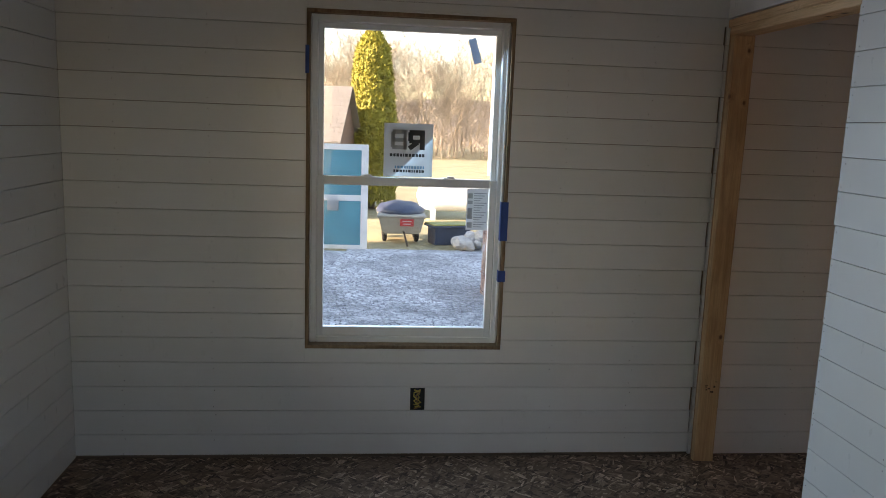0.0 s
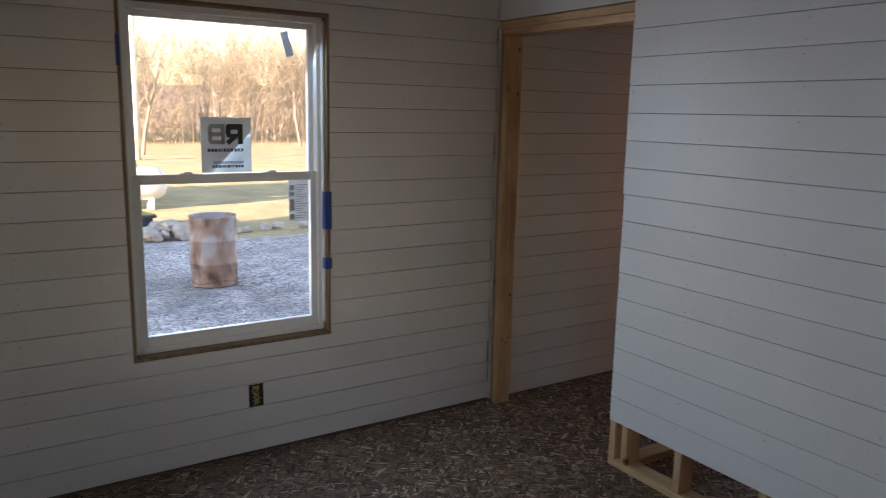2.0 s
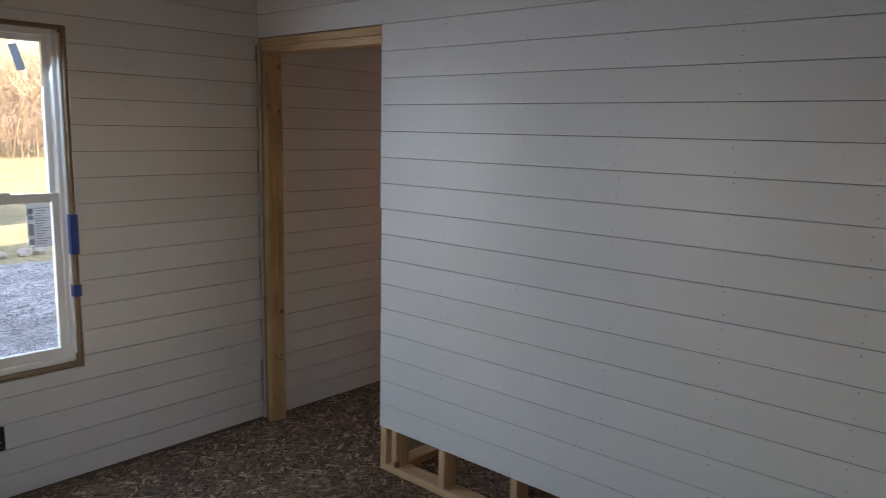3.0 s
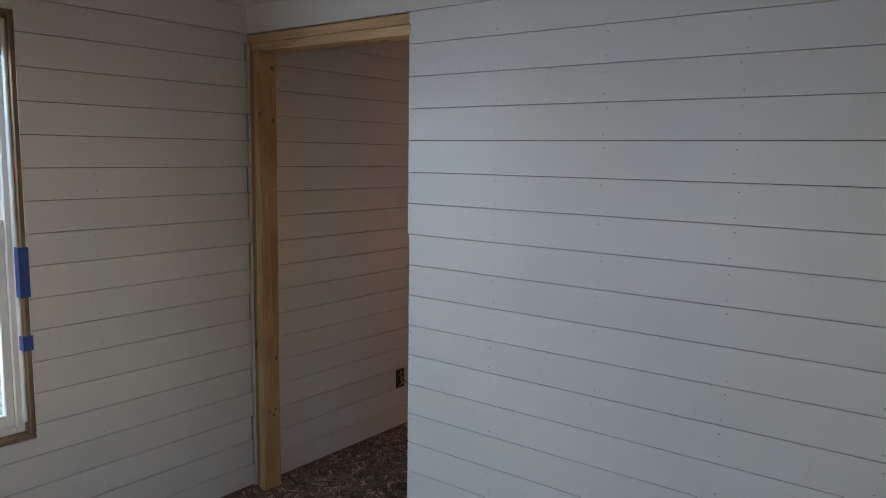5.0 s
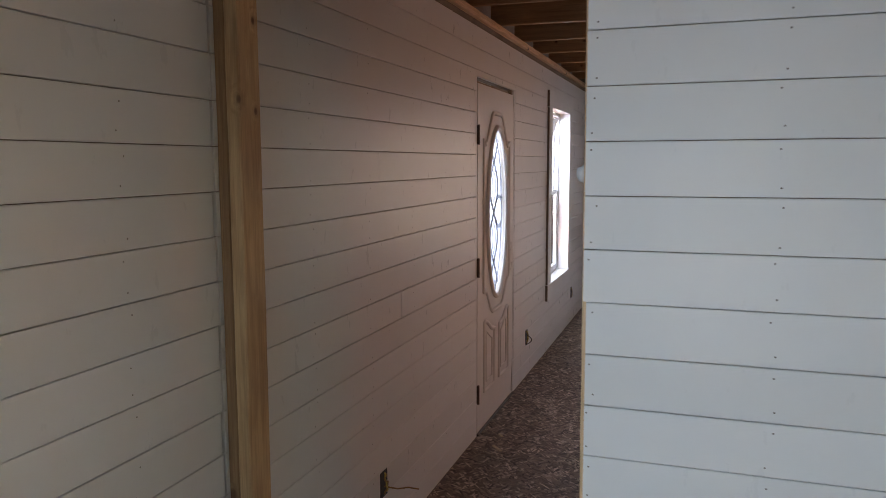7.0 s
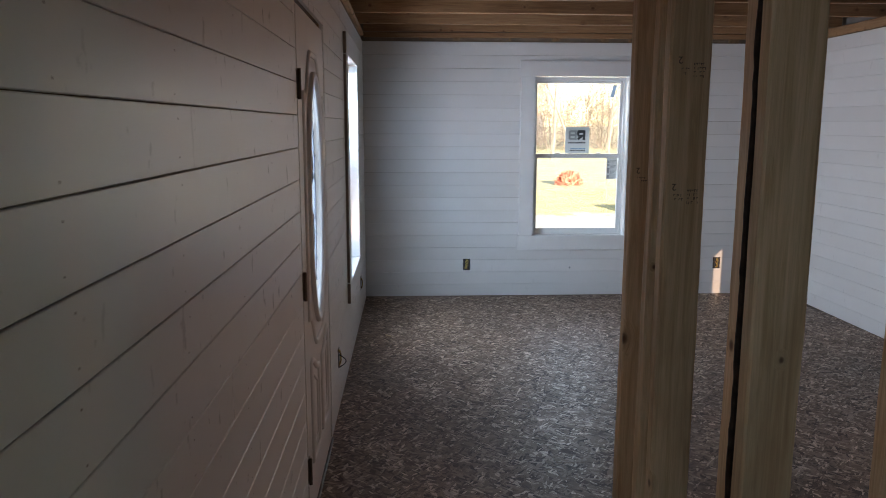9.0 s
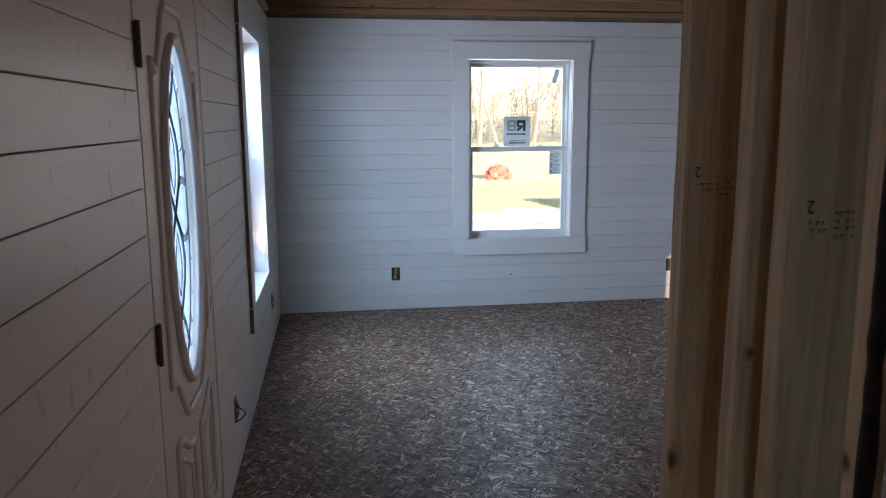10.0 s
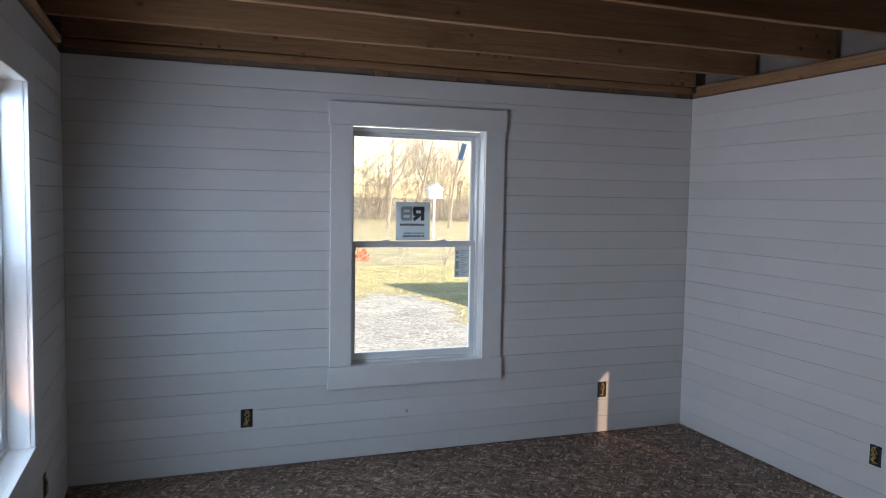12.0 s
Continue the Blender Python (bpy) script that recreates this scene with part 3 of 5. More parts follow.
part("bark_strip", bark, M_BARK, stud_wall, "dark bark left on the edge of a stud")


blob = bmesh.new()
bmesh.ops.create_icosphere(blob, subdivisions=2, radius=0.014)
for v in blob.verts:
    v.co += v.co * 0.5 * noise.noise(v.co * 90)
    v.co.z *= 1.5
part("foam_blob", blob, M_FOAM, partition, "dried blob of pale foam", Matrix.Translation((0.085, -0.928, 1.560)), True)


def stamp(x, y, z, parent, seed):
    """A grade stamp on a stud's face: broken strokes of dark ink round one upside-down figure."""
    rnd = random.Random(seed)
    bm = bmesh.new()
    for y0, z0, wide, rows in ((y, z, 0.020, 2), (y - 0.030, z + 0.010, 0.024, 4)):
        for row in range(rows):
            p = y0
            while p > y0 - wide:
                h = rnd.uniform(0.002, 0.0055)
                if rnd.random() < 0.75:
                    zz = z0 - row * 0.0085 - rnd.uniform(0, 0.001)
                    box(bm, x - 0.0005, x + 0.0004, p - 0.0011, p, zz - h, zz)
                    if rnd.random() < 0.6:
                        box(bm, x - 0.0005, x + 0.0004, p - 0.0036, p - 0.0012, zz - 0.0012, zz)
                p -= rnd.uniform(0.0028, 0.0055)
    g = part("grade_stamp", bm, M_STAMP, parent, "dark ink grade stamp")
    figure = bpy.data.curves.new("stamp_figure", "FONT")
    figure.body, figure.size, figure.extrude = "2", 0.021, 0.0003
    figure.materials.append(M_STAMP)
    link("stamp_figure", figure, g, Matrix.Translation((x - 0.0006, y - 0.006, z + 0.022)) @ Matrix(((0, 0, -1, 0), (1, 0, 0, 0), (0, -1, 0, 0), (0, 0, 0, 1))))


stamp(1.4545, -0.966, 1.470, stud_wall, 3)
stamp(1.1995, -0.966, 1.450, stud_wall, 4)
stamp(1.4545, -0.966, 1.735, stud_wall, 5)
stamp(1.1995, -0.966, 1.715, stud_wall, 6)
for z in (0.64, 0.375):
    bm = bmesh.new()
    rnd = random.Random(int(z * 100))
    for _ in range(9):
        x0, z0 = rnd.uniform(0.02, 0.07), z + rnd.uniform(-0.03, 0.03)
        box(bm, x0, x0 + rnd.uniform(0.004, 0.012), -0.0795, -0.077, z0, z0 + rnd.uniform(0.003, 0.009))
    part("grade_stamp", bm, M_STAMP, post, "illegible dark ink grade stamp")


# ---- windows ----
def window_unit(name, m, w, h, label, group, trim, sticker=True, flip=1):
    """A white vinyl single-hung window. Local x across, y outwards, z up from the unit's sill; origin at the middle of the sill."""
    win = empty(name, m, label, "window", group, "structure")
    hw, fw, sw = w / 2, 0.030, 0.030
    mid = h * 0.503
    part("window_frame", boxes((-hw, -hw + fw, 0.035, 0.115, 0, h), (hw - fw, hw, 0.035, 0.115, 0, h), (-hw + fw, hw - fw, 0.035, 0.115, h - fw, h), (-hw + fw, hw - fw, 0.035, 0.115, 0, 0.028), bevel=0.003), M_VINYL, win)
    up = part("upper_sash", boxes((-hw + fw, -hw + fw + sw * .8, 0.078, 0.105, mid, h - fw), (hw - fw - sw * .8, hw - fw, 0.078, 0.105, mid, h - fw), (-hw + fw + sw * .8, hw - fw - sw * .8, 0.078, 0.105, h - fw - 0.024, h - fw), (-hw + fw + sw * .8, hw - fw - sw * .8, 0.078, 0.105, mid, mid + 0.03), bevel=0.0025), M_VINYL, win)
    lo = part("lower_sash", boxes((-hw + fw, -hw + fw + sw, 0.045, 0.074, 0.028, mid + 0.032), (hw - fw - sw, hw - fw, 0.045, 0.074, 0.028, mid + 0.032), (-hw + fw + sw, hw - fw - sw, 0.045, 0.074, 0.028, 0.072), (-hw + fw + sw, hw - fw - sw, 0.045, 0.074, mid - 0.008, mid + 0.032), bevel=0.0025), M_VINYL, win)
    for par, y, z0, z1 in ((up, 0.092, mid + 0.02, h - fw - 0.01), (lo, 0.060, 0.06, mid)):
        ob = part("pane", boxes((-hw + fw + 0.01, hw - fw - 0.01, y, y + 0.003, z0, z1)), M_GLASS, par)
        ob.visible_shadow = False
    for x in (-0.19, 0.19):
        part("sash_lock", boxes((x - 0.028, x + 0.028, 0.048, 0.072, mid + 0.032, mid + 0.036), (x - 0.010, x + 0.022, 0.042, 0.060, mid + 0.036, mid + 0.042), bevel=0.002), M_VINYL, lo)
    for x in (-hw + 0.012, hw - 0.024):
        part("tilt_latch", boxes((x, x + 0.012, 0.031, 0.036, h * 0.90, h * 0.925), bevel=0.001), M_VINYL, win)
    if sticker:
        s = part("sticker", boxes((-0.113, 0.113, 0.0895, 0.0915, mid + 0.034, mid + 0.278)), M_PAPER, up, "grey and white window maker's sticker")
        z0 = mid + 0.034
        dk, gy = bmesh.new(), bmesh.new()
        # a dark block figure and a grey block figure, side by side
        for d in ((0.052, 0.075, 0.125, 0.215), (0.003, 0.052, 0.190, 0.215), (-0.002, 0.020, 0.165, 0.205), (0.003, 0.052, 0.155, 0.172)):
            box(dk, d[0], d[1], 0.0885, 0.0893, z0 + d[2], z0 + d[3])
        tube(dk, [(0.042, 0.0889, z0 + 0.160), (0.004, 0.0889, z0 + 0.130)], 0.011, 4, flat=0.05)
        for d in ((-0.012, -0.075, 0.195, 0.215), (-0.012, -0.075, 0.160, 0.178), (-0.012, -0.075, 0.125, 0.143), (-0.006, -0.024, 0.125, 0.215), (-0.064, -0.082, 0.135, 0.205)):
            box(gy, min(d[:2]), max(d[:2]), 0.0885, 0.0893, z0 + d[2], z0 + d[3])
        part("dark_print", dk, M_INKD, s)
        part("grey_print", gy, M_INKG, s)
        bars, blue = bmesh.new(), bmesh.new()
        rnd = random.Random(5)
        for z, hh, b, wd in ((0.092, 0.014, bars, 0.165), (0.038, 0.012, blue, 0.15), (0.020, 0.012, bars, 0.145)):
            x = 0.075
            while x > 0.085 - wd:
                q = rnd.uniform(0.006, 0.013)
                box(b, x - q, x, 0.0885, 0.0893, z0 + z, z0 + z + hh)
                x -= q + 0.004
        part("print_bars", bars, M_INKD, s)
        part("blue_print_bars", blue, M_INKB, s)
        t = part("energy_label", boxes((hw - fw - sw - 0.105, hw - fw - sw - 0.004, 0.0575, 0.0595, mid - 0.205, mid - 0.010)), M_PAPER, lo, "small printed rating label")
        lx = hw - fw - sw - 0.105
        bb = bmesh.new()
        for r in range(15):
            box(bb, lx + 0.034, lx + 0.094 - 0.010 * (r * 5 % 4), 0.0565, 0.0573, mid - 0.034 - 0.0112 * r, mid - 0.030 - 0.0112 * r)
        for r, tall in enumerate((0.020, 0.012, 0.030, 0.014, 0.022)):
            box(bb, lx + 0.006, lx + 0.028, 0.0565, 0.0573, mid - 0.036 - 0.034 * r - tall, mid - 0.032 - 0.034 * r)
        part("label_print", bb, M_INKG, t)
        tp = bmesh.new()
        box(tp, -0.018, 0.018, 0, 0.001, -0.056, 0.056)
        part("tape_strip", tp, M_GREYTAPE, up, "grey-blue strip of tape on the glass", Matrix.Translation((hw - fw - sw - (0.055 if flip > 0 else 0.090), 0.0885, h - 0.125)) @ Matrix.Rotation(radians(flip * 16), 4, "Y"))
    if trim:
        a0, a1, z0, z1 = trim
        T, tw, W0 = -0.064, 0.143, -0.045
        part("jamb_lining", boxes((a0 - 0.016, a0 + 0.003, W0 - 0.001, 0.034, z0 - 0.003, z1 + 0.003), (a1 - 0.003, a1 + 0.016, W0 - 0.001, 0.034, z0 - 0.003, z1 + 0.003), (a0 - 0.016, a1 + 0.016, W0 - 0.001, 0.034, z1 + 0.003, z1 + 0.016), (a0 - 0.016, a1 + 0.016, W0 - 0.001, 0.034, z0 - 0.016, z0 - 0.003)), M_TRIM, win)
        edge = a0 - tw
        part("casing", boxes((a0 - tw + 0.012, a0 - 0.001, T, W0, z0, z1), bevel=0.0015), M_TRIM, win)
        part("casing", boxes((a1 + 0.001, a1 + tw - 0.012, T, W0, z0, z1), bevel=0.0015), M_TRIM, win)
        part("head_casing", boxes((a0 - tw, a1 + tw, T - 0.003, W0, z1 + 0.001, z1 + 0.136), bevel=0.0015), M_TRIM, win)
        part("sill_casing", boxes((a0 - tw, a1 + tw, T - 0.003, W0, z0 - 0.136, z0 - 0.001), bevel=0.0015), M_TRIM, win)
        for x in ((a0 - tw,) if name == "window_2" else ()):
            s = 1 if x > 0 else -1
            e0, e1 = sorted((x, x + s * 0.0012))
            c0, c1 = sorted((x - s * 0.012, x - s * 0.0108))
            part("raw_edge", boxes((e0, e1, T - 0.001, W0 - 0.001, z0 - 0.134, z0 - 0.003), (e0, e1, T - 0.001, W0 - 0.001, z1 + 0.003, z1 + 0.134), (c0, c1, T + 0.002, W0 - 0.001, z0 + 0.002, z1 - 0.002)), M_TRIM_EDGE, win, "brown left edge of the casing")
    return win


UNIT_H = 1.440
w1c = -1.4275
window_1 = window_unit("window_1", Matrix.Translation((w1c, 0.018, 0.549)), 0.884, 1.487, "white vinyl single-hung window without casing in its raw opening", "windows", None, flip=-1)
window_2 = window_unit("window_2", Matrix.Translation((4.9675, 0.045, 0.560)), 0.884, 1.470, "white vinyl single-hung window in a deep white cased opening", "windows", (-0.4325, 0.4325, 0.017, 1.470))
EASTROT = Matrix.Translation((X_EAST, -1.985, 0.560)) @ Matrix.Rotation(radians(-90), 4, "Z") @ Matrix.Translation((0, 0.045, 0))
window_3 = window_unit("window_3", EASTROT, 0.884, 1.470, "white vinyl single-hung window with wide white board casing", "windows", (-0.429, 0.429, 0.017, 1.470))
WESTROT = Matrix.Translation((X_WEST, -1.15, 0.583)) @ Matrix.Rotation(radians(90), 4, "Z") @ Matrix.Translation((0, 0.02, 0))
SOUTHROT = Matrix.Translation((-2.38, Y_SOUTH, 0.583)) @ Matrix.Rotation(radians(180), 4, "Z") @ Matrix.Translation((0, 0.02, 0))
# window out of view, added to brighten the west end of the north wall
window_6 = window_unit("window_6", SOUTHROT, 0.876, 1.44, "unseen white vinyl window added in the bedroom side wall for light", "windows", None, sticker=False)
window_4 = window_unit("window_4", WESTROT, 0.896, UNIT_H, "white vinyl window in the bedroom end wall", "windows", None, sticker=False)

# unseen low opening added in the south wall; its tint dims the sun strip
M_TINT, _n, _l, _b = mat("smoked_glass")
_t = _n.new("ShaderNodeBsdfTransparent")
_t.inputs["Color"].default_value = (0.34, 0.30, 0.27, 1)
_l.new(_t.outputs[0], _n["Material Output"].inputs["Surface"])
window_5 = empty("window_5", Matrix.Translation((3.80, Y_SOUTH - 0.07, WIN5[2])), "unseen low opening with a tinted pane, added to shape the sun strip", "window", "windows", "structure")
part("window_frame", boxes((-0.35, -0.325, -0.03, 0.03, 0, 0.67), (0.325, 0.35, -0.03, 0.03, 0, 0.67), (-0.325, 0.325, -0.03, 0.03, 0, 0.025), (-0.325, 0.325, -0.03, 0.03, 0.645, 0.67), bevel=0.002), M_VINYL, window_5)
part("pane", boxes((-0.325, 0.325, -0.002, 0.002, 0.025, 0.645)), M_TINT, window_5)

# raw opening round the bedroom window: bare framing, wrap, tape
x0, x1, z0, z1 = WIN1
part("rough_opening", boxes((x0 - 0.0, x0 + 0.0155, 0.004, 0.125, z0 + 0.018, z1 - 0.016), (x1 - 0.0155, x1, 0.004, 0.125, z0 + 0.018, z1 - 0.016), (x0, x1, 0.004, 0.125, z1 - 0.016, z1), (x0, x1, 0.004, 0.125, z0, z0 + 0.016), bevel=0.002), M_OLDWOOD, None, "", Matrix.Identity(4))
tagged(bpy.data.objects["rough_opening"], "bare wood framing round the uncased window", "window framing", kind="structure")
for k, (xa, xb) in enumerate(((x1 - 0.028, x1 - 0.0165), (x0 + 0.0165, x0 + 0.024))):
    part("house_wrap", boxes((xa, xb, 0.024, 0.050, z0 + 0.06, z1 - 0.03), bevel=0.003), M_FOAM, window_1, "white wrap folded into the gap", window_1.matrix_basis.inverted())
for k, (xa, xb, za, zb) in enumerate(((x1 - 0.030, x1 + 0.004, 1.055, 1.235), (x1 - 0.030, x1 + 0.004, 0.862, 0.915), (x0 - 0.004, x0 + 0.012, 1.775, 1.895))):
    tagged(part("tape_piece", boxes((xa, xb, -0.0035, -0.0012 if k < 2 else -0.0010, za, zb), (xa if k < 2 else xb - 0.002, xa + 0.002 if k < 2 else xb, -0.003, 0.03, za, zb)), M_BLUE), "blue masking tape stuck over the window gap", "tape", "blue tape")


# ---- entrance door ----
door = empty("door_1", Matrix.Translation((2.400, 0, 0.018)), "off-white entrance door with a tall oval leaded glass, closed, no handle", "door", kind="structure")
DW, DH = 0.858, 2.006
CX, CZ, RX, RZ = 0.424, 1.262, 0.228, 0.515


def slab_with_oval():
    """Door leaf with the oval cut through."""
    bm = bmesh.new()
    N = 64
    yf, yb = 0.0, 0.044
    ring, outer = {}, {}
    for y in (yf, yb):
        ring[y] = [bm.verts.new((CX + RX * math.cos(2 * math.pi * k / N), y, CZ + RZ * math.sin(2 * math.pi * k / N))) for k in range(N)]
        pts = []
        for k in range(N):
            a = 2 * math.pi * k / N
            c, s = math.cos(a), math.sin(a)
            t = min((CX / abs(c)) if abs(c) > 1e-6 else 1e9, ((DH - CZ) / s) if s > 1e-6 else 1e9, (CZ / -s) if s < -1e-6 else 1e9)
            pts.append(bm.verts.new((CX + t * c, y, CZ + t * s)))
        outer[y] = pts
        for k in range(N):
            k2 = (k + 1) % N
            bm.faces.new((ring[y][k], ring[y][k2], pts[k2], pts[k]))
        for corner in ((0, 0), (DW, 0), (0, DH), (DW, DH)):
            best = None
            for k in range(N):
                p, q = pts[k].co, pts[(k + 1) % N].co
                if (abs(p.x - corner[0]) < 1e-5 and abs(q.z - corner[1]) < 1e-5) or (abs(q.x - corner[0]) < 1e-5 and abs(p.z - corner[1]) < 1e-5):
                    best = k
            if best is not None:
                v = bm.verts.new((corner[0], y, corner[1]))
                bm.faces.new((pts[best], pts[(best + 1) % N], v))
    for k in range(N):
        k2 = (k + 1) % N
        bm.faces.new((ring[yf][k], ring[yf][k2], ring[yb][k2], ring[yb][k]))
    for x in (0, DW):
        box(bm, x - 0.0005, x + 0.0005, yf, yb, 0, DH)
    for z in (0, DH):
        box(bm, 0, DW, yf, yb, z - 0.0005, z + 0.0005)
    return bm


leaf = part("leaf", slab_with_oval(), M_DOOR, door)


def oval(rx, rz, y, n=72):
    return [(CX + rx * math.cos(2 * math.pi * k / n), y, CZ + rz * math.sin(2 * math.pi * k / n)) for k in range(n)]


bm = tube(bmesh.new(), oval(RX + 0.004, RZ + 0.004, -0.004), 0.015, 8, True, 1.0)
part("oval_frame", bm, M_DOOR, leaf, "", None, True)
bm = tube(bmesh.new(), oval(RX - 0.008, RZ - 0.008, -0.002), 0.007, 8, True)
part("oval_bead", bm, M_DOOR, leaf, "", None, True)


def moulding(pts, r=0.011):
    return part("panel_moulding", tube(bmesh.new(), pts, r * 1.35, 8, True, 0.85), M_DOOR, leaf, "", None, True)


# arched surround of the oval, pressed into the leaf
sur = []
for s in (1, -1):
    seq = []
    for k in range(15):
        u = k / 14
        seq.append((CX + s * (0.03 + 0.275 * u ** 0.8), 0, CZ + RZ + 0.085 - 0.19 * (0.5 - 0.5 * math.cos(math.pi * min(1, max(0, (u - 0.12) / 0.7)))) + 0.03 * max(0, u - 0.82) / 0.18))
    seq += [(CX + s * 0.305, 0, z) for z in (CZ + 0.38, CZ + 0.1, CZ - 0.2, CZ - 0.40)]
    for k in range(15):
        u = 1 - k / 14
        seq.append((CX + s * (0.03 + 0.275 * u ** 0.8), 0, CZ - RZ - 0.085 + 0.15 * (0.5 - 0.5 * math.cos(math.pi * min(1, max(0, (u - 0.12) / 0.7))))))
    sur += seq if s == 1 else seq[::-1]
moulding(sur, 0.010)
for s in (1, -1):
    a, b = CX + s * 0.055, CX + s * 0.290
    top = [(a + (b - a) * u, 0, 0.555 + 0.075 * (0.5 - 0.5 * math.cos(math.pi * min(1, max(0, (u - 0.1) / 0.8))))) for u in np.linspace(0, 1, 13)]
    moulding(top + [(b, 0, 0.45), (b, 0, 0.21), ((a + b) / 2, 0, 0.205), (a, 0, 0.21), (a, 0, 0.45)], 0.010)
    inner = [(a + (b - a) * u, 0, 0.50 + 0.07 * (0.5 - 0.5 * math.cos(math.pi * min(1, max(0, (u - 0.1) / 0.8))))) for u in np.linspace(0.22, 0.78, 9)]
    moulding(inner + [(a + (b - a) * 0.78, 0, 0.40), (a + (b - a) * 0.78, 0, 0.262), (a + (b - a) * 0.22, 0, 0.262), (a + (b - a) * 0.22, 0, 0.40)], 0.006)

bm = bmesh.new()
vs = [bm.verts.new(p) for p in oval(RX - 0.004, RZ - 0.004, 0.022)]
bm.faces.new(vs)
g = part("oval_glass", bm, M_DOORGLASS, door, "clear leaded glass with bevelled pieces")
g.visible_shadow = False
came = bmesh.new()


def in_oval(x, z, f=0.97):
    return ((x - CX) / (RX * f)) ** 2 + ((z - CZ) / (RZ * f)) ** 2 < 1


def lead(pts, r=0.0016):
    run = []
    for p in list(pts) + [None]:
        if p is not None and in_oval(p[0], p[1]):
            run.append((p[0], 0.019, p[1]))
        else:
            if len(run) > 2:
                tube(came, run, r, 5)
            run = []


tube(came, oval(RX * 0.80, RZ * 0.90, 0.019), 0.0024, 5, True)


def strand(s, t):
    """One of two strands that cross in the middle and twice above and below it."""
    return CX + s * 0.088 * math.sin(math.pi * t / 0.31)


def cross_strand(s, u):
    """One of two strands that cross the middle from side to side."""
    return CZ + s * 0.095 * math.sin(math.pi * u / 0.24)


for s in (1, -1):
    for o in (-0.010, 0.010):
        lead([(strand(s, t) + o, CZ + t) for t in np.linspace(-0.47, 0.47, 60)])
        lead([(CX + u, cross_strand(s, u) + o) for u in np.linspace(-0.18, 0.18, 30)])
    for q in (1, -1):
        lead([(CX + s * 0.040 * math.sin(math.pi * u), CZ + q * (0.06 + 0.20 * u)) for u in np.linspace(0, 1, 16)])
        lead([(CX + s * (0.09 + 0.09 * u), CZ + q * (0.18 + 0.02 * u)) for u in np.linspace(0, 1, 6)])
        lead([(CX + s * 0.10 * u, CZ + q * (0.42 + 0.05 * u)) for u in np.linspace(0, 1, 8)])
for k in range(26):
    a = 2 * math.pi * (k + 0.5) / 26
    tube(came, [(CX + RX * f1 * math.cos(a), 0.019, CZ + RZ * f2 * math.sin(a)) for f1, f2 in ((0.80, 0.90), (0.97, 0.985))], 0.0022, 5)
part("lead_came", came, M_CAME, g, "dark lead lines of the glass")
for s in (1, -1):
    runs = [(strand(s, t), CZ + t) for t in np.linspace(-0.46, 0.46, 60)], [(CX + u, cross_strand(s, u)) for u in np.linspace(-0.17, 0.17, 30)]
    for run in runs:
        pts = [(x, 0.0205, z) for x, z in run if in_oval(x, z, 0.92)]
        part("bevelled_piece", tube(bmesh.new(), pts, 0.009, 6, flat=0.12), M_BEVEL, g)
for z in (1.743, 0.994, 0.251):
    h = part("hinge", boxes((-0.006, 0.030, -0.004, 0.004, z - 0.071, z + 0.031), bevel=0.0015), M_HINGE, door, "dark bronze butt hinge", Matrix.Translation((0, 0, 0.0)))
    pin = bmesh.new()
    tube(pin, [(-0.004, -0.008, z - 0.075), (-0.004, -0.008, z + 0.035)], 0.007, 8)
    part("hinge_pin", pin, M_HINGE, h)
# white discs paint the daylight that shines through the two empty lock bores
M_BORE_LIGHT = plain("bright_bore", (0.85, 0.85, 0.83), 0.5, 0.05, 20)
for z in (1.016, 0.884):
    bm = bmesh.new()
    c = [(0.788 + 0.023 * math.cos(2 * math.pi * k / 20), -0.0015, z + 0.027 * math.sin(2 * math.pi * k / 20)) for k in range(20)]
    tube(bm, c, 0.003, 6, True)
    ring = part("bore_ring", bm, M_DOOR, leaf)
    bm = bmesh.new()
    bm.faces.new([bm.verts.new((p[0], -0.001, p[2])) for p in c])
    part("bore_hole", bm, M_BORE_LIGHT, leaf, "white disc painted as daylight through the empty lock bore")
part("door_jamb", boxes((2.375, 2.3945, 0.002, 0.125, 0, 2.058), (3.2635, 3.285, 0.002, 0.125, 0, 2.058), (2.395, 3.263, 0.060, 0.125, 2.046, 2.058), bevel=0.001), M_TRIM, door, "", door.matrix_basis.inverted())
part("head_gap_wood", boxes((2.396, 2.80, 0.020, 0.05, 2.0275, 2.0415), (2.83, 3.20, 0.030, 0.05, 2.0275, 2.050), (3.215, 3.262, 0.012, 0.05, 2.0275, 2.057), bevel=0.002), M_OLDWOOD, door, "rough wood in the gap over the door", door.matrix_basis.inverted())
part("threshold", boxes((2.395, 3.263, -0.010, 0.125, 0.0, 0.014), bevel=0.003), M_HINGE, door, "dark metal threshold", door.matrix_basis.inverted())
part("weather_panel", boxes((2.396, 3.262, 0.10, 0.12, 0.015, 0.48)), M_DOOR, door, "", door.matrix_basis.inverted())


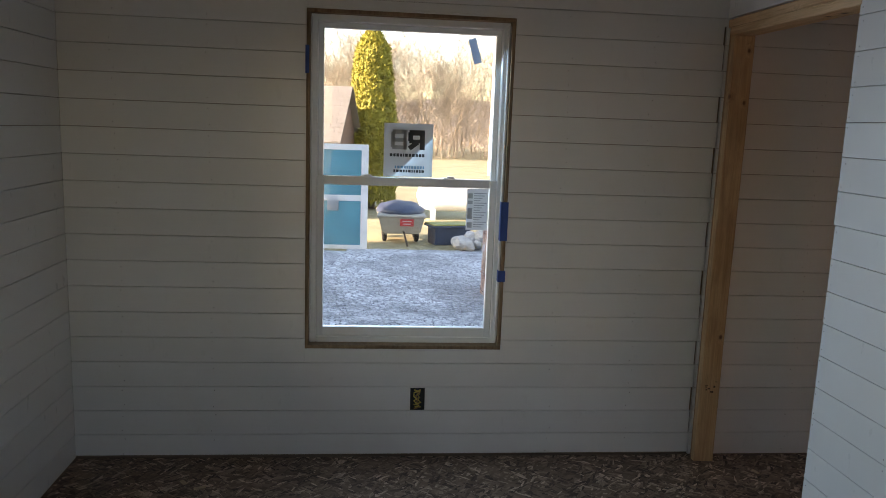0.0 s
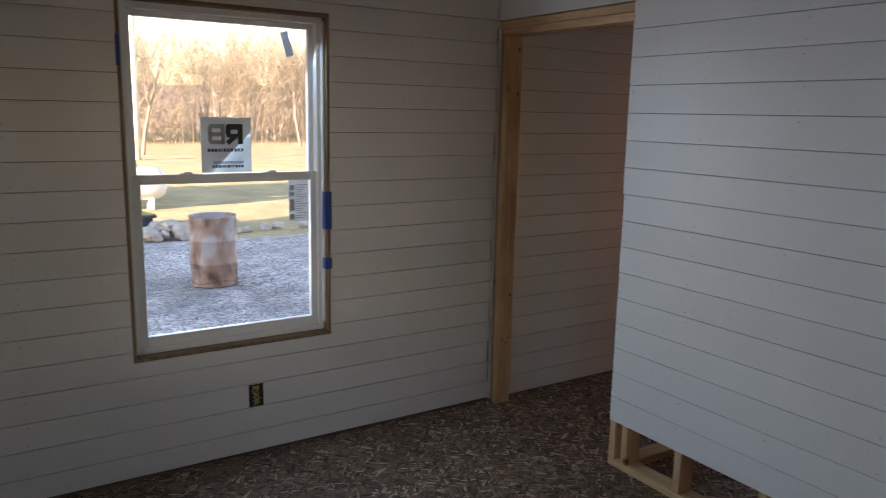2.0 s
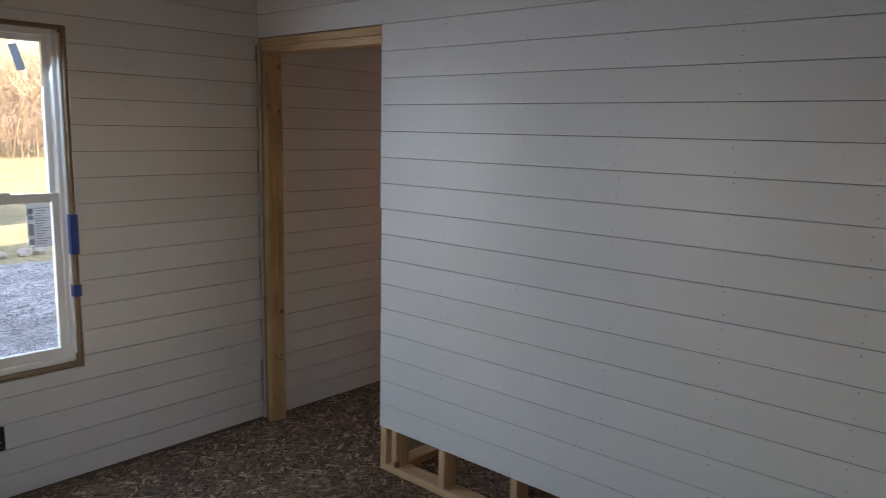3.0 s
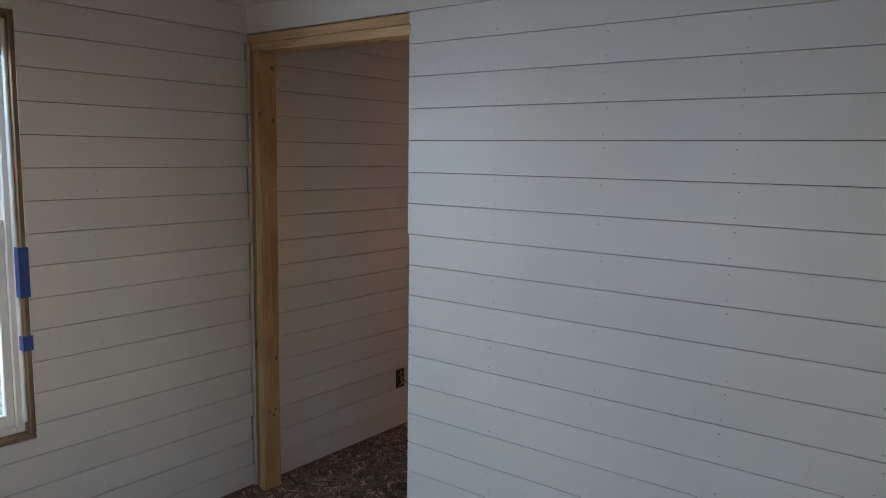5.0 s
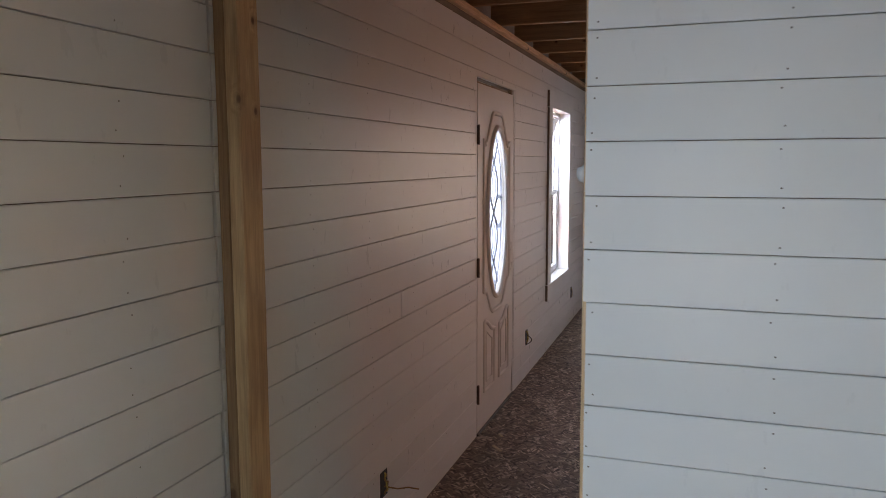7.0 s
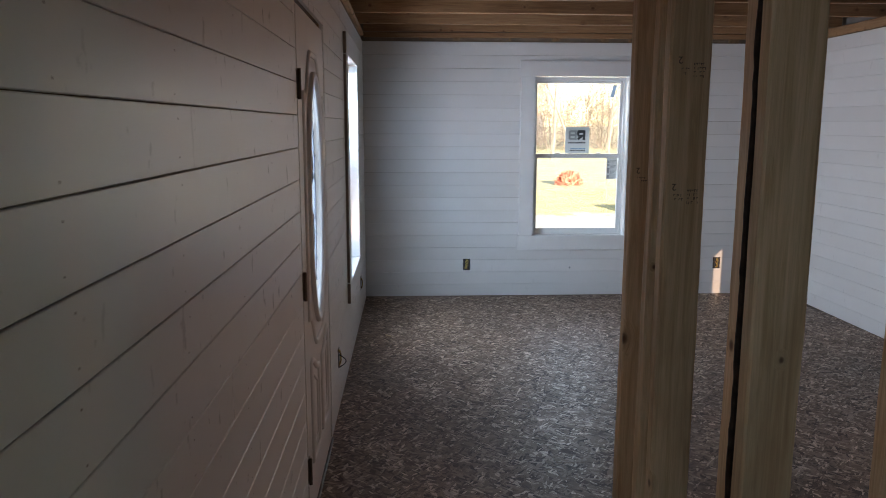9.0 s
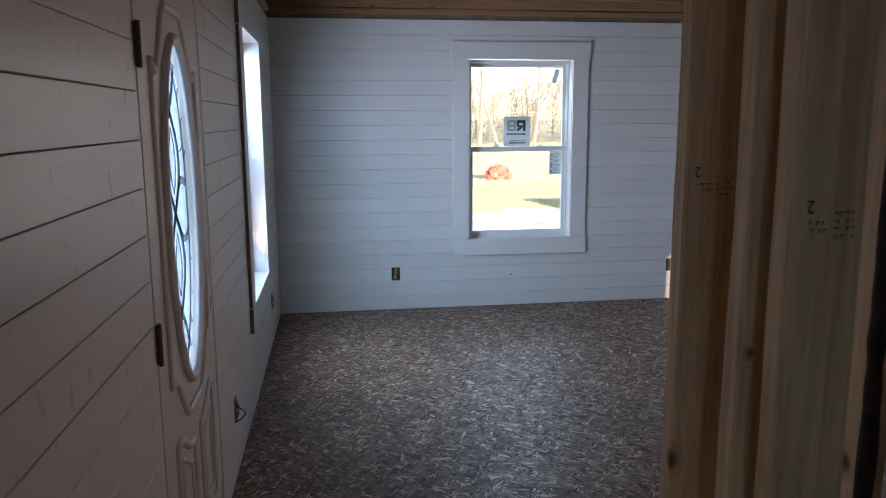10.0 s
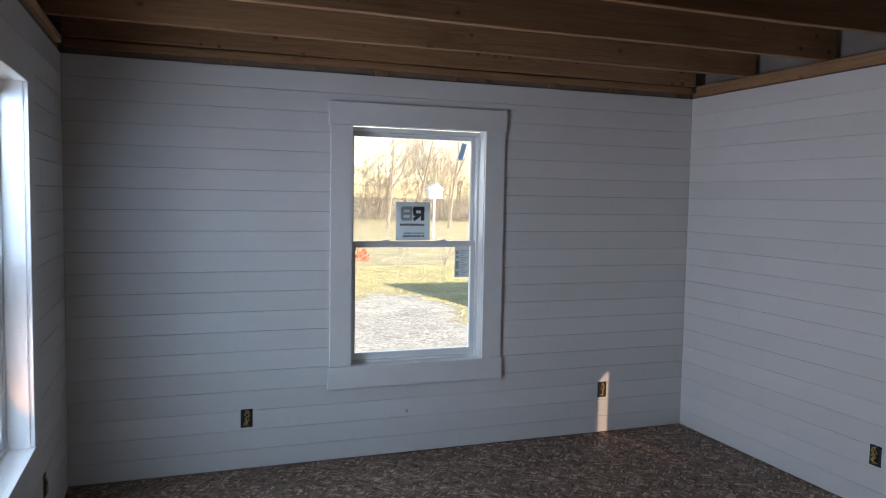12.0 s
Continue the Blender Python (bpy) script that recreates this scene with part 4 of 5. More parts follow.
# ---- outlet boxes ----
def outlet(m, label, wire):
    """An open electrical box in the wall: dark recess, rim and loose wires. Local x across, y into the wall, z up."""
    o = empty("outlet_box", m, label, "outlet box", "outlet boxes")
    part("recess", boxes((-0.030, 0.030, -0.0012, 0.001, -0.050, 0.050)), M_BOX, o)
    part("rim", boxes((-0.034, -0.030, -0.0025, 0.001, -0.054, 0.054), (0.030, 0.034, -0.0025, 0.001, -0.054, 0.054), (-0.030, 0.030, -0.0025, 0.001, 0.050, 0.054), (-0.030, 0.030, -0.0025, 0.001, -0.054, -0.050)), M_BOX, o)
    rnd = random.Random(wire)
    for k in range(2 + wire % 2):
        pts = [(rnd.uniform(-0.018, 0.018), -0.003 - 0.012 * math.sin(math.pi * u), 0.035 - 0.07 * u + 0.012 * math.sin(5 * u + k)) for u in np.linspace(0, 1, 9)]
        part("wire", tube(bmesh.new(), pts, 0.0035, 6), M_WIREY if k else M_WIRE, o, "", None, True)
    return o


def wall_pose(face, a, z):
    if face == "n":
        return Matrix.Translation((a, 0, z))
    if face == "e":
        return Matrix.Translation((X_EAST, a, z)) @ Matrix.Rotation(radians(-90), 4, "Z")
    return Matrix.Translation((a, Y_SOUTH, z)) @ Matrix.Rotation(radians(180), 4, "Z")


outlet(wall_pose("n", -1.357, 0.289), "open electrical box with coiled yellow wires in white boards", 1)
hall = outlet(wall_pose("n", 1.043, 0.287), "open electrical box with a loose copper wire sticking out", 2)
part("wire", tube(bmesh.new(), [(0.0, -0.004, -0.012), (0.03, -0.05, -0.028), (0.06, -0.085, -0.03), (0.09, -0.12, -0.045)], 0.003, 6), M_WIRE, hall, "", None, True)
loop = outlet(wall_pose("n", 3.69, 0.30), "open electrical box with a looped wire beside the door", 3)
part("wire", tube(bmesh.new(), [(-0.005, -0.003 - 0.04 * math.sin(math.pi * u), 0.02 - 0.075 * u) for u in np.linspace(0, 1, 10)], 0.003, 6), M_BOX, loop, "", None, True)
outlet(wall_pose("n", 5.72, 0.295), "open electrical box near the room's corner", 4)
outlet(wall_pose("e", -0.942, 0.303), "open electrical box with coiled wires in the end wall", 5)
outlet(wall_pose("e", -3.330, 0.303), "open electrical box with coiled wires near the corner", 6)
outlet(wall_pose("s", 4.89, 0.303), "open electrical box in the pale side wall", 7)
tagged(part("wall_mark", boxes((X_EAST - 0.002, X_EAST - 0.0005, -1.925, -1.912, 0.258, 0.276), bevel=0.0005), M_INKG), "small grey scuff on the white end wall", "scuff")

# scraps on the subfloor
rnd = random.Random(8)
for k, (x, y, s) in enumerate(((5.16, -0.24, 0.06), (-2.45, -0.42, 0.06), (-2.3, -0.30, 0.05), (-2.38, -0.25, 0.04), (-2.2, -0.5, 0.03), (2.25, -0.16, 0.09), (3.2, -1.6, 0.03), (2.45, -0.13, 0.05), (0.25, -0.2, 0.04))):
    bm = boxes((-s / 2, s / 2, -0.009, 0.009, 0, 0.005), bevel=0.001)
    tagged(part("wood_scrap", bm, M_CHIP, None, "", pose(x, y, 0.0005, 0, 0, rnd.uniform(0, 180))), "pale splinter of wood lying on the subfloor", "wood scrap", "floor scraps")


# ---- outdoors: ground, yard and things seen through the windows ----
GZ = -0.60
gb = bmesh.new()
bmesh.ops.create_grid(gb, x_segments=40, y_segments=40, size=1500)
ground = tagged(part("ground", gb, M_GRASS, None, "", Matrix.Translation((0, 0, GZ))), "pale winter lawn and fields reaching the woods", "ground", kind="structure")


def gravel_here(x, y):
    n = noise.noise((x * 0.35, y * 0.35, 0)) * 0.9 + noise.noise((x * 1.3, y * 1.3, 5)) * 0.35
    if y > -1.0:
        return y + n < 9.3 and -30 < x < 19
    return x > 6.4 and y + n > -4.9 - 0.16 * (x - 11) and x + n < 17.6


cell = 0.25
vid, verts, faces = {}, [], []
for i in range(-60, 80):
    for j in range(-40, 44):
        if gravel_here(i * cell, j * cell) and not (X_WEST - 0.3 < i * cell < X_EAST and Y_SOUTH - 0.3 < j * cell < -0.2):
            q = []
            for a, b in ((i, j), (i + 1, j), (i + 1, j + 1), (i, j + 1)):
                if (a, b) not in vid:
                    vid[a, b] = len(verts)
                    verts.append((a * cell + 0.08 * noise.noise((a, b, 1.5)), b * cell + 0.08 * noise.noise((a, b, 9.5)), GZ + 0.012 + 0.012 * noise.noise((a * 0.5, b * 0.5, 3))))
                q.append(vid[a, b])
            faces.append(q)
# drive gravel lighter and warmer than the yard's: low sunlight put into its colour
M_DRIVE = speckled("pale_tan_gravel", [(0.0, (0.33, 0.28, 0.22)), (0.5, (0.54, 0.48, 0.39)), (1.0, (0.74, 0.68, 0.58))], 26, big=0.3, bdist=0.008, bstr=0.35)
me = bpy.data.meshes.new("pavement_gravel")
me.from_pydata(verts, [], faces)
me.materials.append(M_GRAVEL)
me.materials.append(M_DRIVE)
for f in me.polygons:
    f.material_index = 1 if f.center.x > 7.5 and f.center.y < 1.5 else 0
tagged(new("pavement_gravel", me), "grey crushed gravel yard round the cabin", "gravel", kind="structure")


def stones(name, n, pick, size, material, label, seed):
    """Loose stones joined into one mesh."""
    rnd = random.Random(seed)
    base = [(1, 0, 0), (-1, 0, 0), (0, 1, 0), (0, -1, 0), (0, 0, 1), (0, 0, -1)]
    tri = [(0, 2, 4), (2, 1, 4), (1, 3, 4), (3, 0, 4), (2, 0, 5), (1, 2, 5), (3, 1, 5), (0, 3, 5)]
    V, F = [], []
    while n:
        p = pick(rnd)
        if p is None:
            continue
        n -= 1
        s = rnd.uniform(*size)
        a = rnd.uniform(0, 6.28)
        o = len(V)
        for b in base:
            q = [c * s * rnd.uniform(0.6, 1.3) for c in b]
            V.append((p[0] + q[0] * math.cos(a) - q[1] * math.sin(a), p[1] + q[0] * math.sin(a) + q[1] * math.cos(a), p[2] + q[2] * 0.7 + s * 0.3))
        F += [tuple(o + t for t in f) for f in tri]
    me = bpy.data.meshes.new(name)
    me.from_pydata(V, [], F)
    me.materials.append(material)
    return tagged(new(name, me), label, "gravel stones", kind="stuff")


def pick_yard(r):
    x, y = r.uniform(-4, 4), 2.5 + 6.5 * r.random()
    return (x, y, GZ + 0.015) if gravel_here(x, y) else None


def pick_drive(r):
    x, y = r.uniform(9.5, 17.5), r.uniform(-6, -2)
    return (x, y, GZ + 0.015) if gravel_here(x, y) else None


M_CHIPS = plain("crushed_stone", (0.46, 0.47, 0.49), 0.9, 0.4, 4, grain=0.4)
stones("gravel_stones", 11000, pick_yard, (0.007, 0.02), M_CHIPS, "loose grey stones of the yard", 1)
# loose drive stones carry the same sunlit tone in their colour
M_SUNCHIPS = plain("pale_crushed_stone", (0.50, 0.45, 0.39), 0.9, 0.35, 4, grain=0.4)
stones("gravel_stones", 4000, pick_drive, (0.006, 0.014), M_SUNCHIPS, "loose stones of the drive in a paler, sunlit colour", 2)

# unseen barn shape added to the west to keep the yard in shade
M_BARN = plain("weathered_barn_boards", (0.20, 0.16, 0.13), 0.85, 0.25, 1.5)
barn = empty("barn", Matrix.Translation((-16.0, -1.9, GZ)), "unseen barn-shaped block added west of the yard to shade it", "barn")
part("wall", boxes((-7, 0, -6.5, 6.5, 0, 7.4)), M_BARN, barn)
bm = bmesh.new()
vs = [bm.verts.new((x, y, z)) for y in (-6.6, 6.6) for x, z in ((-7.4, 7.3), (0.4, 7.3), (-3.5, 10.0))]
for f in ((0, 1, 2), (3, 5, 4), (0, 2, 5, 3), (1, 4, 5, 2), (0, 3, 4, 1)):
    bm.faces.new([vs[i] for i in f])
part("roof", bm, M_BARN, barn)

# unseen low building added south of the cabin; its shadow crosses the grass beyond the drive
south_block = empty("storage_barn", Matrix.Translation((3.3, -13.0, GZ)), "unseen low building added beside the cabin to cast a shadow", "barn")
part("wall", boxes((-3.0, 3.0, -3.0, 3.0, 0, 2.3)), M_BARN, south_block)
bm = bmesh.new()
vs = [bm.verts.new((x, y, z)) for y in (-3.2, 3.2) for x, z in ((-3.3, 2.2), (3.3, 2.2), (0.6, 3.9))]
for f in ((0, 1, 2), (3, 5, 4), (0, 2, 5, 3), (1, 4, 5, 2), (0, 3, 4, 1)):
    bm.faces.new([vs[i] for i in f])
part("roof", bm, M_BARN, south_block)

# steel drum
M_RUST, _n, _l, _b = mat("faded_rusty_drum_paint")
_r = ramp(_n, [(0.36, (0.12, 0.07, 0.06)), (0.43, (0.34, 0.21, 0.165)), (0.50, (0.42, 0.30, 0.26)), (0.56, (0.43, 0.43, 0.47))])
_l.new(noise_tex(_n, _l, coords(_n, _l, (1, 1, 0.6)), 3.2, 6, 0.6, 0.4), _r.inputs[0])
_l.new(_r.outputs[0], _b.inputs["Base Color"])
_b.inputs["Roughness"].default_value = 0.55
bump(_n, _l, _b, noise_tex(_n, _l, coords(_n, _l), 14, 4), 0.4, 0.004)
M_SOOT = plain("sooty_rust", (0.05, 0.04, 0.038), 0.9, 0.4, 9)
drum = empty("steel_drum", Matrix.Translation((0.15, 6.10, GZ + 0.02)), "rusty red open steel drum standing on the gravel", "drum")
prof = [(0.285, 0.0), (0.292, 0.01), (0.285, 0.03), (0.285, 0.27), (0.297, 0.285), (0.285, 0.30), (0.285, 0.56), (0.297, 0.575), (0.285, 0.59), (0.285, 0.85), (0.294, 0.865), (0.290, 0.878), (0.272, 0.87), (0.272, 0.30), (0.0, 0.29)]
bm = bmesh.new()
rings = [[bm.verts.new((r * math.cos(2 * math.pi * k / 32), r * math.sin(2 * math.pi * k / 32), z)) for k in range(32)] for r, z in prof[:-1]]
for A, B in zip(rings, rings[1:]):
    for k in range(32):
        bm.faces.new((A[k], A[(k + 1) % 32], B[(k + 1) % 32], B[k]))
bm.faces.new(rings[0])
bm.faces.new(rings[-1])
part("body", bm, M_RUST, drum, "", None, True)
part("charred_band", tube(bmesh.new(), [(0.286 * math.cos(a), 0.286 * math.sin(a), 0.06 + 0.02 * math.sin(3 * a)) for a in np.linspace(0, 6.1, 40)], 0.004, 5), M_SOOT, drum)

# leaning old white frame with teal panes
M_WHITEWOOD = plain("weathered_white_paint", (0.74, 0.74, 0.73), 0.6, 0.1, 5)
M_TEAL = plain("teal_pane", (0.07, 0.28, 0.36), 0.2, 0.2, 2)
fr = empty("old_door_frame", pose(-2.26, 9.45, GZ + 0.01, -4, 0, 0), "white framed teal door panel leaning upright in the yard", "door panel")
part("stile", boxes((0.50, 0.62, 0, 0.05, 0, 1.80), bevel=0.004), M_WHITEWOOD, fr)
part("stile", boxes((-0.62, -0.50, 0, 0.05, 0, 1.80), bevel=0.004), M_WHITEWOOD, fr)
for za, zb in ((0, 0.07), (0.83, 0.93), (1.70, 1.80)):
    part("rail", boxes((-0.50, 0.50, 0, 0.05, za, zb), bevel=0.004), M_WHITEWOOD, fr)
for za, zb in ((0.07, 0.83), (0.93, 1.70)):
    p = part("panel", boxes((-0.50, 0.50, 0.015, 0.035, za, zb)), M_TEAL, fr)
    for x in (-0.17, 0.17, 0.40):
        part("mullion", boxes((x - 0.006, x + 0.006, 0.010, 0.016, za, zb)), M_TEAL, p)
    part("cross_bar", boxes((-0.50, 0.50, 0.006, 0.012, (za + zb) / 2 - 0.008, (za + zb) / 2 + 0.008)), M_TEAL, p)
part("notice", boxes((-0.07, 0.12, -0.004, 0.004, 0.66, 0.90)), M_PAPER, fr, "white paper notice")

# garden cart under a dark cover
M_TUB = plain("beige_plastic_tub", (0.42, 0.38, 0.32), 0.5, 0.15, 5)
M_COVER = plain("blue_black_tarpaulin", (0.045, 0.06, 0.10), 0.45, 0.4, 6, grain=0.6, gdist=0.01)
M_TYRE = plain("black_rubber", (0.02, 0.02, 0.02), 0.8, 0.2, 20)
M_SIGNRED = plain("red_sign", (0.55, 0.05, 0.05), 0.5, 0.1, 10)
cart = empty("garden_cart", Matrix.Translation((-1.02, 10.6, GZ + 0.01)), "beige plastic garden cart with a dark cover and red plate", "cart")
bm = bmesh.new()
vs = [bm.verts.new(p) for p in ((-0.35, -0.40, 0.17), (0.35, -0.40, 0.17), (0.35, 0.6, 0.17), (-0.35, 0.6, 0.17), (-0.42, -0.5, 0.50), (0.42, -0.5, 0.50), (0.42, 0.75, 0.50), (-0.42, 0.75, 0.50))]
for f in ((0, 1, 2, 3), (4, 5, 6, 7), (0, 1, 5, 4), (1, 2, 6, 5), (2, 3, 7, 6), (3, 0, 4, 7)):
    bm.faces.new([vs[i] for i in f])
bmesh.ops.bevel(bm, geom=list(bm.edges), offset=0.03, segments=2, affect="EDGES")
part("tub", bm, M_TUB, cart)
part("tub_rim", boxes((-0.45, 0.45, -0.53, 0.78, 0.48, 0.54), bevel=0.02), M_TUB, cart)
bm = bmesh.new()
bmesh.ops.create_uvsphere(bm, u_segments=24, v_segments=12, radius=1)
for v in bm.verts:
    v.co = Vector((v.co.x * 0.46, 0.12 + v.co.y * 0.62, 0.54 + max(v.co.z, 0) * 0.19 + 0.05 * noise.noise(v.co * 2.5)))
part("cover", bm, M_COVER, cart, "rumpled dark tarpaulin cover", None, True)
part("red_plate", boxes((-0.03, 0.22, -0.545, -0.53, 0.33, 0.46), bevel=0.003), M_SIGNRED, cart, "red plate with white bars", Matrix.Translation((0, 0.03, 0)) @ Matrix.Rotation(radians(0), 4, "X"))
part("plate_bars", boxes((0.01, 0.18, -0.52, -0.516, 0.415, 0.43), (0.03, 0.16, -0.52, -0.516, 0.365, 0.38)), M_PAPER, cart)
for x in (-0.30, 0.30):
    for y in (-0.05, 0.45):
        wb = bmesh.new()
        tube(wb, [(x + 0.0, y + 0.15 * math.cos(a), 0.17 + 0.15 * math.sin(a)) for a in np.linspace(0, 2 * math.pi, 18)[:-1]], 0.045, 8, True)
        part("wheel", wb, M_TYRE, cart, "", None, True)
part("drawbar", tube(bmesh.new(), [(0.03, -0.3, 0.24), (0.05, -0.6, 0.20), (0.09, -0.95, 0.04)], 0.018, 8), M_HINGE, cart, "rusty drawbar", None, True)

# white tank
M_TANK = plain("white_tank_paint", (0.72, 0.75, 0.80), 0.4, 0.1, 3)
tank = empty("gas_tank", Matrix.Translation((0.42, 14.0, GZ)), "long white rounded tank lying on the lawn", "tank")
xs = np.linspace(-1, 1, 25)
bm = tube(bmesh.new(), [(0.95 * x, 0, 0.56) for x in xs], [0.36 * (1 - abs(x) ** 7) ** 0.5 + 0.01 for x in xs], 20)
part("vessel", bm, M_TANK, tank, "", None, True)
for x in (-0.55, 0.55):
    part("foot", boxes((x - 0.05, x + 0.05, -0.25, 0.25, 0.0, 0.26), bevel=0.01), M_TANK, tank)

# stones beside the gravel, with boards and a cover sheet
def rock(r, seed, m, parent=None):
    bm = bmesh.new()
    bmesh.ops.create_icosphere(bm, subdivisions=2, radius=r)
    for v in bm.verts:
        v.co += v.co.normalized() * r * 0.45 * noise.noise(v.co / r * 1.1 + Vector((seed * 3.7, seed, 0)))
        v.co.z *= 0.72
    return part("rock", bm, M_STONE, parent, "", m)


pile = empty("rock_pile", Matrix.Translation((0.45, 9.75, GZ)), "pile of pale field stones at the gravel's edge", "rock pile")
rnd = random.Random(21)
for k in range(34):
    r = rnd.uniform(0.07, 0.16)
    a, d = rnd.uniform(0, 6.28), rnd.uniform(0, 0.55)
    rock(r, k, pose(d * math.cos(a), 0.6 * d * math.sin(a), r * 0.5 + 0.30 * max(0, 0.6 - d), rnd.uniform(0, 90), 0, rnd.uniform(0, 360)), pile)
for k in range(11):
    r = rnd.uniform(0.07, 0.13)
    tagged(rock(r, 60 + k, pose(1.6 + 0.32 * k + rnd.uniform(-0.1, 0.1), 9.95 + 0.05 * k + rnd.uniform(-0.12, 0.12), GZ + r * 0.45, 0, 0, rnd.uniform(0, 360))), "pale field stone bordering the gravel", "rock", "edging stones")
M_OLIVE = plain("olive_board", (0.30, 0.29, 0.06), 0.6, 0.2, 6)
tagged(part("board_stack", boxes((-0.35, 0.35, -0.2, 0.2, 0.0, 0.32), (-0.42, 0.40, -0.26, 0.24, 0.32, 0.36), bevel=0.01), [M_COVER], None, "", pose(-0.12, 10.35, GZ + 0.005, 0, 0, 15)), "dark covered stack beside the rock pile", "stack")
tagged(part("olive_sheet", boxes((-0.40, 0.38, -0.25, 0.23, 0.0, 0.02), bevel=0.004), M_OLIVE, None, "", pose(-0.12, 10.35, GZ + 0.366, 0, 0, 15)), "olive green sheet lying on the covered stack", "sheet")

# shed with a shingled roof
M_SHEDWALL = plain("brown_shed_boards", (0.16, 0.09, 0.06), 0.8, 0.2, 4)
M_SHINGLE = plain("grey_tan_asphalt_shingle", (0.21, 0.185, 0.16), 0.9, 0.25, 12, grain=0.6)
shed = empty("shed", Matrix.Translation((-4.07, 14.93, GZ)) @ Matrix.Rotation(radians(-10), 4, "Z"), "small brown shed with weathered tan shingle roof", "shed")
part("wall", boxes((-1.9, 1.9, -1.1, 1.1, 0, 1.85)), M_SHEDWALL, shed)
bm = bmesh.new()
vs = [bm.verts.new((x, y, z)) for x in (-1.9, 1.9) for y, z in ((-1.1, 1.851), (1.1, 1.851), (0, 2.95))]
for f in ((0, 1, 2), (3, 5, 4), (0, 2, 5, 3), (1, 4, 5, 2), (0, 3, 4, 1)):
    bm.faces.new([vs[i] for i in f])
part("gable", bm, M_SHEDWALL, shed)
sl = math.atan2(1.10, 1.1)
for s in (-1, 1):
    rf = part("roof", boxes((-2.05, 2.05, -0.02, 1.78, 0.0, 0.03)), M_SHINGLE, shed, "", Matrix.Translation((0, s * 1.27, 1.72)) @ (Matrix.Identity(4) if s < 0 else Matrix.Rotation(math.pi, 4, "Z")) @ Matrix.Rotation(sl, 4, "X"))
    if s < 0:
        for r in range(12):
            for c in range(17):
                x = -2.05 + c * 0.245 + (0.12 if r % 2 else 0)
                part("shingle", boxes((x, min(x + 0.238, 2.05), 0.14 * r, 0.14 * r + 0.15, 0.031, 0.038)), M_SHINGLE, rf)


# ---- plants ----
def leaf_cloud(n, pick, size, material, name, seed, elong=1.6):
    """Many small leaf quads, bent at the middle."""
    rnd = random.Random(seed)
    V, F = [], []
    for _ in range(n):
        p, out = pick(rnd)
        u = Vector((rnd.gauss(0, 1), rnd.gauss(0, 1), rnd.gauss(0, 1) + 0.8)).normalized()
        w = u.cross(Vector(out) + Vector((rnd.gauss(0, .4), rnd.gauss(0, .4), rnd.gauss(0, .4))))
        w = w.normalized() if w.length > 1e-4 else Vector((1, 0, 0))
        s = rnd.uniform(*size)
        o = len(V)
        p = Vector(p)
        V += [p - w * s * 0.4, p + w * s * 0.4, p + u * s * elong + w * s * 0.15, p + u * s * elong - w * s * 0.15]
        F.append((o, o + 1, o + 2, o + 3))
    me = bpy.data.meshes.new(name)
    me.from_pydata([tuple(v) for v in V], [], F)
    me.materials.append(material)
    return me


def leaf_mat(name, a, b):
    m, n, l, bs = mat(name)
    geo = n.new("ShaderNodeNewGeometry")
    r = ramp(n, [(0.0, a), (1.0, b)])
    l.new(geo.outputs["Random Per Island"], r.inputs[0])
    l.new(r.outputs[0], bs.inputs["Base Color"])
    bs.inputs["Roughness"].default_value = 0.75
    return m


M_ARBOR = leaf_mat("yellow_green_foliage", (0.19, 0.175, 0.02), (0.40, 0.33, 0.035))
M_TRUNK = plain("grey_brown_bark", (0.17, 0.13, 0.10), 0.9, 0.3, 6, grain=0.7, gdist=0.01)
M_PALEBARK = plain("pale_sunlit_bark", (0.22, 0.185, 0.15), 0.9, 0.25, 3, grain=0.5)
arbor = empty("conifer_tree", Matrix.Translation((-1.60, 16.0, GZ)), "tall narrow yellow-green arborvitae on the lawn", "tree")
AH = 4.40


def arbor_pick(rnd):
    z = rnd.random() ** 0.85 * AH
    t = z / AH
    r = 0.64 * (1 - 0.55 * max(0, t) ** 3) * min(1, (1.0 - t) * 9 + 0.05) ** 0.5
    a = rnd.uniform(0, 6.28)
    r *= 1 + 0.16 * noise.noise((3 * math.cos(a), 3 * math.sin(a), z * 2.2))
    d = r * rnd.uniform(0.78, 1.02)
    return (d * math.cos(a), d * math.sin(a), z + 0.1), (math.cos(a), math.sin(a), 0.3)


link("crown", leaf_cloud(30000, arbor_pick, (0.03, 0.065), M_ARBOR, "crown", 4), arbor)
part("trunk", tube(bmesh.new(), [(0, 0, 0), (0.01, 0, 1.5), (0, 0, 4.2)], [0.12, 0.08, 0.01], 8), M_TRUNK, arbor, "", None, True)


